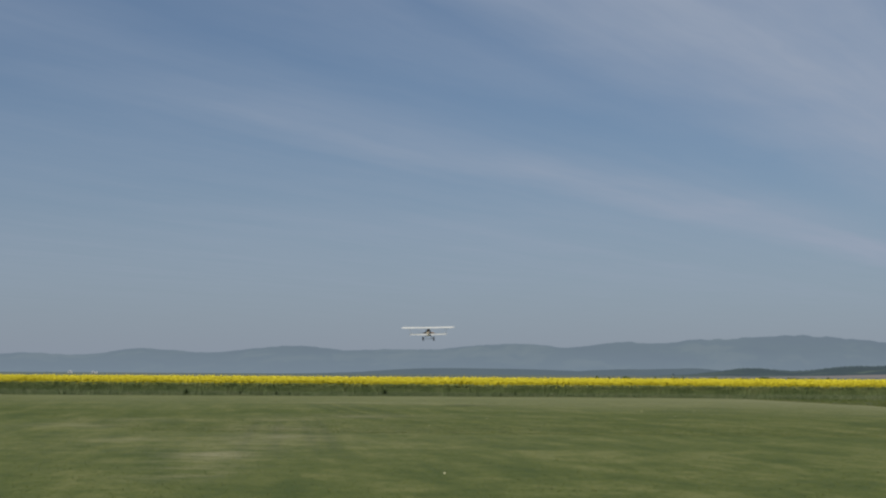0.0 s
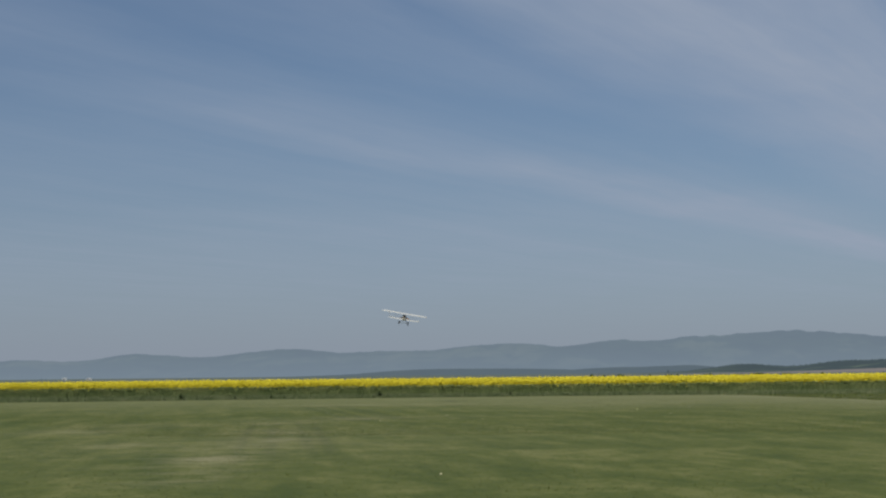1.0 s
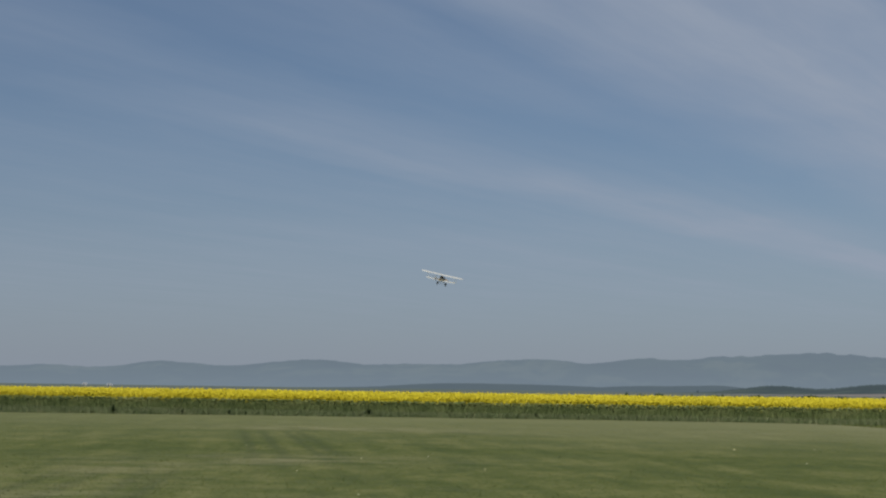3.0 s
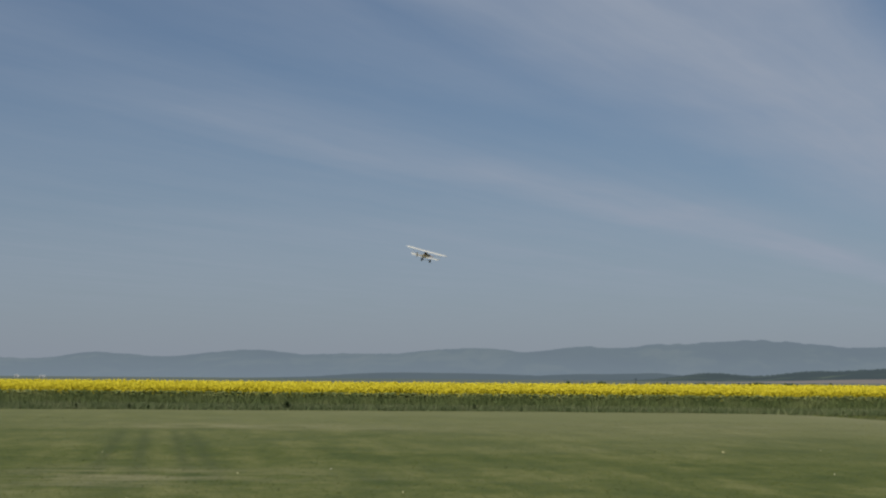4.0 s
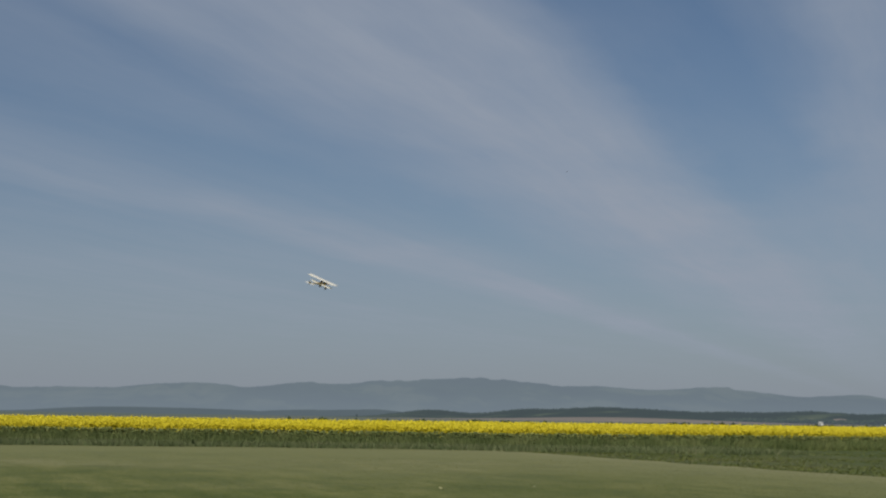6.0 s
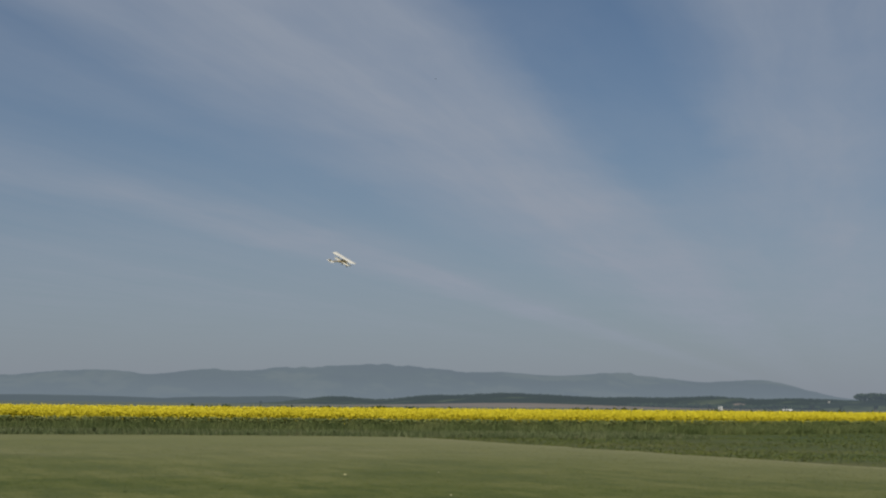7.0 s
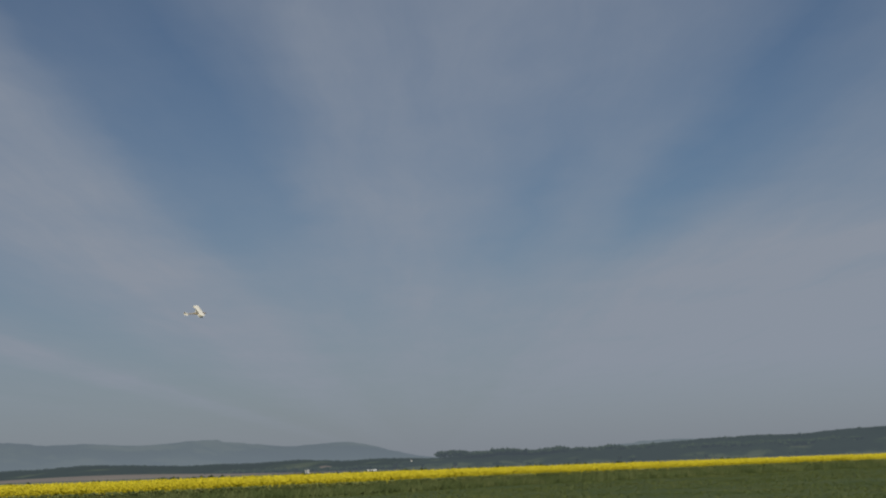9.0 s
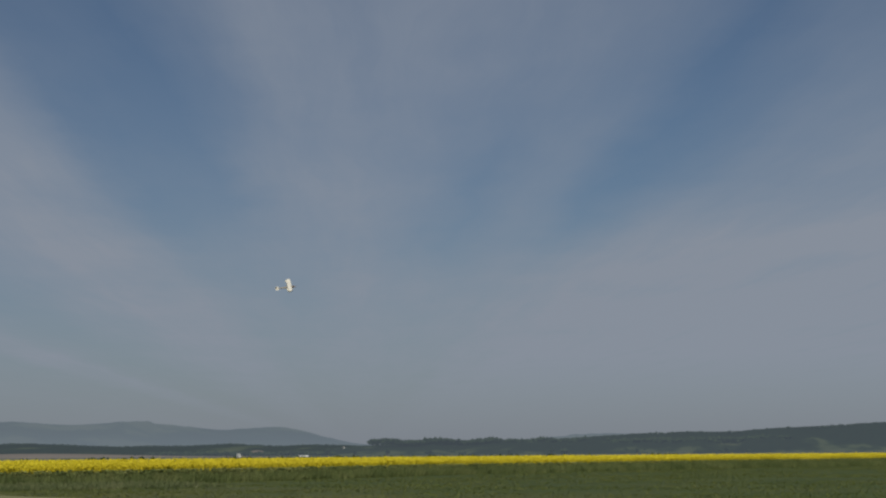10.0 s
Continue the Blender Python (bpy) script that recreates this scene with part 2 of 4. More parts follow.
M_LAWN = material("mown lawn", lawn_colour)
M_SOIL = material("open fields", soil_colour)
M_MEADOW = material("rough meadow", meadow_colour)
M_BLADE = material("short grass", spread((0.0, (0.058, 0.084, 0.016)), (0.6, (0.102, 0.122, 0.03)), (1.0, (0.20, 0.19, 0.075))))
M_TALL = material("tall grass", patchy(0.25, (0.0, (0.085, 0.108, 0.021)), (0.8, (0.112, 0.130, 0.029)), (0.95, (0.135, 0.142, 0.04)), (1.0, (0.19, 0.18, 0.075))))
M_MARGIN = material("margin weeds", patchy(0.5, (0.0, (0.095, 0.125, 0.042)), (0.8, (0.13, 0.16, 0.056)), (1.0, (0.17, 0.19, 0.075))))
M_VERGE = material("weathered verge grass", patchy(0.35, (0.0, (0.085, 0.112, 0.042)), (0.75, (0.125, 0.15, 0.066)), (1.0, (0.20, 0.20, 0.11))))
M_FLOWER = material("rape blossom", spread((0.0, (0.46, 0.38, 0.014)), (0.5, (0.57, 0.48, 0.018)), (1.0, (0.66, 0.57, 0.04))))
M_STEM = material("rape stalks", patchy(0.8, (0.0, (0.11, 0.14, 0.045)), (0.7, (0.17, 0.20, 0.065)), (1.0, (0.24, 0.25, 0.09))))
M_WEED = material("dock leaves", spread((0.0, (0.02, 0.038, 0.013)), (1.0, (0.045, 0.07, 0.024))))
M_CANOPY = material("rape canopy", lambda n, p: n.ramp(n.noise(p, 3.0, 4.0), (0.35, (0.10, 0.13, 0.03)), (0.6, (0.5, 0.42, 0.02))))
M_DAISY = material("flower heads", spread((0.0, (0.75, 0.72, 0.6)), (1.0, (0.72, 0.66, 0.36))))


def hazed(name, build, air, share):
    """A far surface: its own colour, with haze mixed in as a glow of the surface; share: how much of it is haze glow.
    """
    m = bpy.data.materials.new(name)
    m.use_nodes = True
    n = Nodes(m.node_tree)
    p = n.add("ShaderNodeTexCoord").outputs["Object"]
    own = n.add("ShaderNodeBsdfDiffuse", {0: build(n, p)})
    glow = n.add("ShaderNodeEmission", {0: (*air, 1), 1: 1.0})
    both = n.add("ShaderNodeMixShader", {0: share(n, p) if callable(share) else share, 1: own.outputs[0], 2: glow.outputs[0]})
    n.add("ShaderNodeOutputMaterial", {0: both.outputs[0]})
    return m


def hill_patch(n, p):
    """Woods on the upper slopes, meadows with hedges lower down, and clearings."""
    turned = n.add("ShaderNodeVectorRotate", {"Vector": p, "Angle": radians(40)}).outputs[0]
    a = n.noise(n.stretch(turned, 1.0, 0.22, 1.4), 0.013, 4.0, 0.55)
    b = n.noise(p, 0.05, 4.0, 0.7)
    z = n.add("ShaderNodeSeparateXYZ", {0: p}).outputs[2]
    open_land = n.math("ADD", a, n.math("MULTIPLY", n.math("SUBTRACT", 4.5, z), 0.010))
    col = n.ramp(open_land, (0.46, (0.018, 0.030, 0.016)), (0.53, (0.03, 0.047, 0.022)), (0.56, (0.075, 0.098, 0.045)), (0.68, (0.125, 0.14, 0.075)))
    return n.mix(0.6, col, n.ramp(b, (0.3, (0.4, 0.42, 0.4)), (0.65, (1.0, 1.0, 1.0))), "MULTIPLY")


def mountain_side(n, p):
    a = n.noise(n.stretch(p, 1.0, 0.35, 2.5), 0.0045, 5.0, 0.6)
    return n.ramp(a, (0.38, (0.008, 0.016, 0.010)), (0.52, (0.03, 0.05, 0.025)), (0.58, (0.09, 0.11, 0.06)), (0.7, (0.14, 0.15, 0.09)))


# haze colour that the far materials give off themselves
HAZE_GLOW = (0.165, 0.21, 0.255)
# the mountains' painted haze glow thickens towards their foot
M_FAR = hazed("far mountains", mountain_side, (0.196, 0.244, 0.290), lambda n, p: n.add("ShaderNodeMapRange", {0: n.add("ShaderNodeSeparateXYZ", {0: p}).outputs[2], 1: 0.0, 2: 70.0, 3: 0.92, 4: 0.80}).outputs[0])
M_MID = hazed("meadow slopes", hill_patch, HAZE_GLOW, 0.38)
M_FOREST = hazed("forest slopes", hill_patch, HAZE_GLOW, 0.33)
M_HAZY = hazed("hazy forest ridge", lambda n, p: n.ramp(n.noise(p, 0.010, 5.0, 0.7), (0.35, (0.012, 0.022, 0.012)), (0.6, (0.03, 0.044, 0.022)), (0.7, (0.07, 0.085, 0.045))), HAZE_GLOW, 0.61)
M_PLAIN = hazed("hazy fields", lambda n, p: n.ramp(n.noise(n.stretch(p, 1.0, 2.2, 1.0), 0.004, 4.0), (0.4, (0.06, 0.09, 0.035)), (0.5, (0.10, 0.12, 0.05)), (0.6, (0.15, 0.13, 0.08))), HAZE_GLOW, 0.36)
M_WOOD = hazed("far woods", lambda n, p: n.ramp(island(n), (0.0, (0.014, 0.026, 0.012)), (1.0, (0.04, 0.06, 0.025))), HAZE_GLOW, 0.38)
M_TAN = hazed("ploughed field", lambda n, p: n.ramp(n.noise(p, 0.02, 4.0), (0.35, (0.20, 0.15, 0.11)), (0.65, (0.27, 0.21, 0.15))), HAZE_GLOW, 0.4)

# ---------------------------------------------------------------- mesh helpers


def mesh_object(name, verts, faces, mat, parent=None, smooth=False):
    me = bpy.data.meshes.new(name)
    me.from_pydata([tuple(v) for v in verts] if not isinstance(verts, np.ndarray) else verts.tolist(), [], faces if isinstance(faces, list) else faces.tolist())
    me.materials.append(mat)
    if smooth:
        me.shade_smooth()
    ob = new(name, me)
    if parent:
        ob.parent = parent
    return ob


def part(name, bm, mat, parent, label="", smooth=False):
    me = bpy.data.meshes.new(name)
    bmesh.ops.recalc_face_normals(bm, faces=bm.faces)
    bm.to_mesh(me)
    bm.free()
    me.materials.append(mat)
    if smooth:
        me.shade_smooth()
    ob = new(name, me)
    if parent:
        ob.parent = parent
    return tagged(ob, label)


def thing(name, label, category, m=Matrix(), group="", kind=""):
    ob = new(name)
    ob.empty_display_size = 0.1
    ob.matrix_basis = m
    return tagged(ob, label, category, group, kind)


rng = np.random.default_rng(7)


def blades(name, xy, z0, height, width, mat, parent=None, lean=0.35, per=1):
    """Single pointed grass blades, one triangle each, at the places xy."""
    k = len(xy) * per
    base = np.repeat(xy, per, axis=0) + (rng.normal(0, 0.05, (k, 2)) if per > 1 else 0)
    h = rng.uniform(*height, k)
    a = rng.uniform(0, 2 * np.pi, k)
    w = width * rng.uniform(0.6, 1.3, k)
    tip = rng.normal(0, lean, (k, 2)) * h[:, None]
    v = np.zeros((k, 3, 3))
    v[:, 0, :2] = base + np.c_[np.cos(a), np.sin(a)] * w[:, None] / 2
    v[:, 1, :2] = base - np.c_[np.cos(a), np.sin(a)] * w[:, None] / 2
    v[:, 2, :2] = base + tip
    v[:, :2, 2] = z0
    v[:, 2, 2] = z0 + h
    return mesh_object(name, v.reshape(-1, 3), np.arange(3 * k).reshape(-1, 3), mat, parent)


OCTA = np.array([(1, 0, 0), (-1, 0, 0), (0, 1, 0), (0, -1, 0), (0, 0, 1), (0, 0, -1)], float)
OCTA_F = np.array([(0, 2, 4), (2, 1, 4), (1, 3, 4), (3, 0, 4), (2, 0, 5), (1, 2, 5), (3, 1, 5), (0, 3, 5)])


def clumps(name, centre, size, mat, parent=None, tall=1.0):
    """Small uneven eight-sided clumps."""
    k = len(centre)
    v = OCTA[None] * rng.uniform(0.55, 1.35, (k, 6, 1))
    a = rng.uniform(0, 2 * np.pi, k)
    c, s = np.cos(a)[:, None], np.sin(a)[:, None]
    x, y = v[:, :, 0] * c - v[:, :, 1] * s, v[:, :, 0] * s + v[:, :, 1] * c
    v = np.stack([x, y, v[:, :, 2] * tall], 2) * np.asarray(size)[:, None, None] + centre[:, None]
    f = OCTA_F[None] + 6 * np.arange(k)[:, None, None]
    return mesh_object(name, v.reshape(-1, 3), f.reshape(-1, 3), mat, parent)


# ---------------------------------------------------------------- ground
def disc(name, radius, z, mat):
    ring = [0, 40, 120, 300, 600, radius]
    verts, faces, seg = [(0, 0, z)], [], 96
    for r in ring[1:]:
        verts += [(r * math.cos(2 * math.pi * i / seg), r * math.sin(2 * math.pi * i / seg), z) for i in range(seg)]
    for i in range(seg):
        faces.append((0, 1 + i, 1 + (i + 1) % seg))
    for k in range(len(ring) - 2):
        o = 1 + k * seg
        for i in range(seg):
            j = (i + 1) % seg
            faces.append((o + i, o + seg + i, o + seg + j, o + j))
    return mesh_object(name, verts, faces, mat)


tagged(disc("ground", 4950, 0.0, M_SOIL), "flat open farmland reaching to the horizon", "ground", kind="structure")


def far_plain():
    """The plain beyond the crop, its haze mixed into the material as glow."""
    seg, verts, faces = 96, [], []
    for r in (420, 900, 2000, 4900):
        verts += [(r * math.sin(2 * math.pi * i / seg), r * math.cos(2 * math.pi * i / seg), 0.05) for i in range(seg)]
    for k in range(3):
        faces += [(k * seg + i, k * seg + (i + 1) % seg, (k + 1) * seg + (i + 1) % seg, (k + 1) * seg + i) for i in range(seg)]
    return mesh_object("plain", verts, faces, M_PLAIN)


tagged(far_plain(), "flat hazy fields beyond the rapeseed crop", "fields", kind="structure")


def lawn_side(y):
    """The mown strip's right border."""
    return 14.7 + np.clip(74 - y, 0, None) * 0.175


def crop_edge(x):
    return np.interp(x, [-400, -60, -22, 0, 20, 40, 60, 100, 180, 400], [130, 89, 82.5, 80, 80, 87, 99, 112, 120, 135])


def lawn_end(x):
    return 73.4 - 0.13 * np.clip(-x, 0, None) - 0.22 * np.clip(x - 8, 0, None) + 0.25 * np.sin(x * 0.7) + 0.15 * np.sin(x * 1.9)


# rough meadow under the verge, then the mown strip above it
mead = [(-300, -90), (200, -90), (330, 60), (330, 128)] + [(x, float(crop_edge(x)) + 1.5) for x in range(260, -301, -10)]
tagged(mesh_object("verge", [(x, y, 0.008) for x, y in mead], [list(range(len(mead)))], M_MEADOW), "rough unmown meadow grass beside the mown strip", "meadow", kind="structure")


def mown_strip():
    ys = np.arange(-90, 66.1, 3.0)
    xs = np.array([-90, -70] + list(np.arange(-50, 13, 2.0)))
    side = [(float(lawn_side(y)) + 0.25 * math.sin(y * 0.9), float(y), 0.016) for y in ys]
    end = [(float(x), float(lawn_end(x)), 0.016) for x in xs[::-1]]
    corner = [(16.0, 68.0, 0.016), (15.6, 70.0, 0.016), (14.6, 71.6, 0.016)]
    ring = side + corner + end + [(-90, -90, 0.016)]
    return mesh_object("mown_runway", ring, [list(range(len(ring)))], M_LAWN)


tagged(mown_strip(), "mown grass runway with pale dry patches", "lawn", kind="structure")


def lawn_grass():
    k = 150000
    r = 8 + 50 * rng.random(k) ** 1.3
    x = rng.uniform(-0.55, 0.75, k) * (r + 10)
    y = r - 22 * (rng.random(k) < 0.35)
    keep = (x < lawn_side(y) - 0.1) & (y < 70)
    tagged(blades("lawn_grass", np.c_[x, y][keep], 0.016, (0.008, 0.02), 0.014, M_BLADE, lean=1.3), "short mown grass blades", "grass", kind="stuff")


lawn_grass()


def verge_grass():
    k = 34000
    # the strip between the runway's end and the crop
    x = rng.uniform(-60, 30, k)
    lo = np.where(x < 14.6, lawn_end(x) - 0.05, 70.0)
    y = lo + rng.random(k) * (crop_edge(x) - lo + 0.3)
    # the meadow beside the runway
    k2 = 150000
    y2 = rng.uniform(22, 112, k2)
    x2 = lawn_side(y2) + rng.random(k2) ** 1.25 * 110
    keep = (y2 < crop_edge(x2)) & (x2 > np.where(y2 > 71.5, 14.6, lawn_side(y2)))
    xy = np.c_[x2, y2][keep]
    clump = np.array([noise.noise((a * 0.12, b * 0.12, 0)) for a, b in xy])
    xy = xy[clump + rng.normal(0, 0.3, len(xy)) > -0.2]
    tagged(blades("meadow_grass", xy, 0.008, (0.02, 0.05), 0.045, M_TALL, lean=1.8, per=2), "uneven unmown meadow grass with dry straw blades", "grass", kind="stuff")
    x3 = rng.uniform(-65, 150, 34000)
    y3 = crop_edge(x3) - 1.9 + 1.7 * rng.random(len(x3))
    x4 = rng.uniform(-65, 150, 26000)
    y4 = crop_edge(x4) - 0.45 - 0.5 * rng.random(len(x4))
    tagged(blades("crop_weeds", np.c_[x4, y4], 0.0, (0.4, 0.78), 0.05, M_MARGIN, lean=0.22, per=3), "green grass stalks standing against the crop", "weeds", kind="stuff")
    tagged(blades("field_margin", np.c_[x3, y3], 0.0, (0.2, 0.62), 0.04, M_MARGIN, lean=0.3, per=4), "tall green weeds along the edge of the crop", "weeds", kind="stuff")
    tagged(blades("verge_grass", np.c_[x, y], 0.008, (0.08, 0.34), 0.03, M_VERGE, lean=0.5, per=4), "tall grey-green verge grass with dry stalks", "grass", kind="stuff")


verge_grass()


# ---------------------------------------------------------------- the rapeseed crop
def rape_field():
    top = thing("rapeseed_crop", "dense rapeseed crop in full yellow bloom", "crop", kind="stuff")

    def scatter(k, x0, x1, d0, d1, power=1.0):
        x = rng.uniform(x0, x1, k)
        return np.c_[x, crop_edge(x) + d0 + (d1 - d0) * rng.random(k) ** power]

    front = scatter(32000, -70, 165, -0.35, 3.2, 1.5)
    inward = front[:, 1] - crop_edge(front[:, 0])
    wave = np.array([noise.noise((a * 0.35, b * 0.35, 3)) for a, b in front])
    tall = 1.07 + 0.10 * wave + rng.normal(0, 0.05, len(front)) - 0.08 * np.clip(0.4 - inward, 0, 1)
    tagged(blades("stalks", front, 0.0, (0.6, 1.0), 0.04, M_STEM, top, lean=0.12, per=2), kind="stuff")
    leaf = np.repeat(np.c_[front, np.zeros(len(front))][inward < 0.6], 9, axis=0)
    leaf[:, 2] = rng.uniform(0.04, 0.80, len(leaf))
    leaf[:, :2] += rng.normal(0, 0.12, (len(leaf), 2)) - np.c_[np.zeros(len(leaf)), 0.3 * rng.random(len(leaf))]
    tagged(clumps("leaves", leaf, rng.uniform(0.04, 0.09, len(leaf)), M_STEM, top, 0.7), kind="stuff")
    heads = []
    for drop, part_of in ((0.0, 1.0), (0.07, 1.0), (0.14, 0.9), (0.21, 0.45), (0.29, 0.18), (0.40, 0.06)):
        pick = rng.random(len(front)) < part_of
        c = np.c_[front, tall - drop + rng.normal(0, 0.035, len(front))][pick]
        c[:, :2] += rng.normal(0, 0.08, (len(c), 2))
        heads.append(c)
    back = scatter(46000, -90, 230, 3.0, 30.0, 1.5)
    heads.append(np.c_[back, 1.04 + 0.05 * np.sin(back[:, 0] * 0.7) * np.sin(back[:, 1] * 0.5) + rng.normal(0, 0.07, len(back))])
    heads = np.concatenate(heads)
    tagged(clumps("blossoms", heads, rng.uniform(0.032, 0.066, len(heads)), M_FLOWER, top, 1.2), kind="stuff")
    far = scatter(26000, -130, 330, 28.0, 120.0)
    far = np.c_[far, 1.00 + rng.normal(0, 0.06, len(far))]
    tagged(clumps("far_blossoms", far, rng.uniform(0.09, 0.18, len(far)), M_FLOWER, top, 0.6), kind="stuff")
    xs = np.arange(-400, 401, 10.0)
    verts, faces = [], []
    deep = [3.0, 8, 20, 50, 90, 125]
    for x in xs:
        for d in deep:
            verts.append((x, float(crop_edge(x)) + d, 0.93 + 0.03 * math.sin(x + d)))
    m = len(deep)
    for i in range(len(xs) - 1):
        for j in range(m - 1):
            faces.append((i * m + j, (i + 1) * m + j, (i + 1) * m + j + 1, i * m + j + 1))
    mesh_object("canopy", verts, faces, M_CANOPY, top)


rape_field()


# ---------------------------------------------------------------- hills and woods
def ridge(name, a0, a1, radius, foot, height, mat, label, rough=0.06, step=0.12):
    """A long hill from heading a0 to a1; height(a) gives its crest in metres."""
    cols = np.arange(a0, a1 + step, step)
    prof = [(-foot, 0.0), (-0.7 * foot, 0.25), (-0.4 * foot, 0.62), (-0.15 * foot, 0.9), (0.0, 1.0), (0.1 * foot, 0.92), (0.3 * foot, 0.4)]
    verts, faces = [], []
    for a in cols:
        h = height(a)
        for d, part_of in prof:
            r = radius + d + foot * 0.16 * noise.noise((a * 0.75, part_of * 0.8, radius * 0.01)) + foot * 0.07 * noise.noise((a * 2.3, part_of * 1.5, 4.0))
            x, y = r * math.sin(radians(a)), r * math.cos(radians(a))
            wob = noise.fractal((x * 0.004, y * 0.004, 1.7), 0.8, 2.1, 4) * rough + noise.noise((x * 0.02, y * 0.02, 5.1)) * rough * 0.4
            verts.append((x, y, max(h * part_of * (1 + wob), 0) - (3 if part_of == 0 else 0)))
    m = len(prof)
    for i in range(len(cols) - 1):
        for j in range(m - 1):
            faces.append((i * m + j, i * m + j + 1, (i + 1) * m + j + 1, (i + 1) * m + j))
    return tagged(mesh_object(name, verts, faces, mat, smooth=True), label, "hills", kind="structure")


def humps(*items, scale=0.97):
    return lambda a: scale * sum(h * math.exp(-((a - c) / w) ** 2 / 2) for c, w, h in items)


def crest(start, step, width, heights):
    """A skyline of overlapping humps, one every few degrees from the heading start on."""
    return humps(*((start + step * k, width, h) for k, h in enumerate(heights)), scale=1.0)


FAR_RANGE = crest(-34.95, 1.15, 0.8, (44, 40, 41, 44, 46, 43, 40, 36, 31, 27, 24, 24, 26, 27.5, 30.5, 30.9, 27.9, 32.8, 42.1, 38, 30.9, 36.4, 43.5, 46.6, 43.4, 38.2, 47.1, 38.2, 42.6, 48.2, 49.3, 54.4, 40.9, 51.2, 59.4, 52.1, 60.1, 65, 60.9, 66, 67, 66.5, 58.4, 56.8, 58.8, 49.2, 48.2, 56.7, 58.7, 49.7, 40.2, 44.1, 51.4, 38.5, 23.4, 16, 13, 15, 16, 18, 22, 28, 33, 34, 30, 34, 30, 26, 22))
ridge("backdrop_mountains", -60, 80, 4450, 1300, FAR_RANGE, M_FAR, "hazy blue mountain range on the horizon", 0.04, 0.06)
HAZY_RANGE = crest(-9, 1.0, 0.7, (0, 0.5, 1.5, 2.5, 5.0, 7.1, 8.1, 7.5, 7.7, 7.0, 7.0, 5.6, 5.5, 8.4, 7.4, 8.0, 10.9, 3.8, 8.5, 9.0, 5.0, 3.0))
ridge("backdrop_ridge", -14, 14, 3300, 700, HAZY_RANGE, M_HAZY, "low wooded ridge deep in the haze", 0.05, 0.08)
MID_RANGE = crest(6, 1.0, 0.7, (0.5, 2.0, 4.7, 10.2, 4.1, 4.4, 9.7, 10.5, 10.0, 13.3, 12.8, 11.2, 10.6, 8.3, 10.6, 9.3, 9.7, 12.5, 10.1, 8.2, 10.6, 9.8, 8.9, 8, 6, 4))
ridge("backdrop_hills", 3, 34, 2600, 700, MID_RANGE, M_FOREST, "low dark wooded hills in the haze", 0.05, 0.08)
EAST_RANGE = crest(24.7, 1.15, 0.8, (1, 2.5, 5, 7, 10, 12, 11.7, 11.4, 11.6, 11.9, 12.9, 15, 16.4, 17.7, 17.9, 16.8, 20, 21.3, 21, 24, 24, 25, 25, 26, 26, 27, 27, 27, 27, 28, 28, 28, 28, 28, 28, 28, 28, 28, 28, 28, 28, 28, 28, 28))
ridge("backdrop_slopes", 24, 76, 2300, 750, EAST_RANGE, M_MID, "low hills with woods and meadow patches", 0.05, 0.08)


def tan_field():
    """A ploughed rise behind the crop."""
    h = humps((16, 3.2, 4.0))
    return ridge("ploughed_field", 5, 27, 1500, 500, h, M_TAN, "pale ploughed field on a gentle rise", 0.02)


tan_field()
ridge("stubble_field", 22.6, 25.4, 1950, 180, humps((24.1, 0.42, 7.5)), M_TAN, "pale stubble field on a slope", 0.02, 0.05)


def woods():
    """Crowns along the hills, too many to count."""
    spots = []

    def belt(a0, a1, r0, r1, count, base, size):
        for _ in range(count):
            a = rng.uniform(a0, a1)
            r = rng.uniform(r0, r1)
            spots.append((r * math.sin(radians(a)), r * math.cos(radians(a)), base(a), rng.uniform(*size)))

    belt(7, 34, 2450, 2620, 2200, lambda a: MID_RANGE(a) * 0.92 - 1.4, (1.0, 2.6))
    belt(27, 60, 2180, 2300, 1700, lambda a: EAST_RANGE(a) * 0.92 - 1.5, (1.2, 3.2))
    belt(28.4, 33.2, 2050, 2120, 300, lambda a: 14.0 + 1.6 * math.sin(a * 3.1), (2.5, 6))
    belt(33.5, 36.6, 2050, 2120, 150, lambda a: 13.6 + 1.6 * math.sin(a * 4), (2.5, 6.5))
    belt(37.2, 44, 1900, 2100, 200, lambda a: EAST_RANGE(a) * 0.4, (4, 6.5))
    belt(-30, 12, 1700, 1900, 60, lambda a: -2.6, (1.2, 2.6))
    belt(20, 27, 1650, 1900, 260, lambda a: -1.0, (3, 5))
    belt(27, 60, 1650, 1900, 70, lambda a: -1.0, (3, 5.5))
    s = np.array(spots)
    k = len(s)
    n_each = 10
    c = np.repeat(s[:, :3], n_each, axis=0)
    size = np.repeat(s[:, 3], n_each)
    c[:, :2] += rng.normal(0, 0.55, (k * n_each, 2)) * size[:, None]
    c[:, 2] += size * rng.uniform(0.25, 1.1, k * n_each)
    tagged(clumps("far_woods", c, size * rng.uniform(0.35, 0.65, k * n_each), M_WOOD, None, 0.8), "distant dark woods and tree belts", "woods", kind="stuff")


woods()


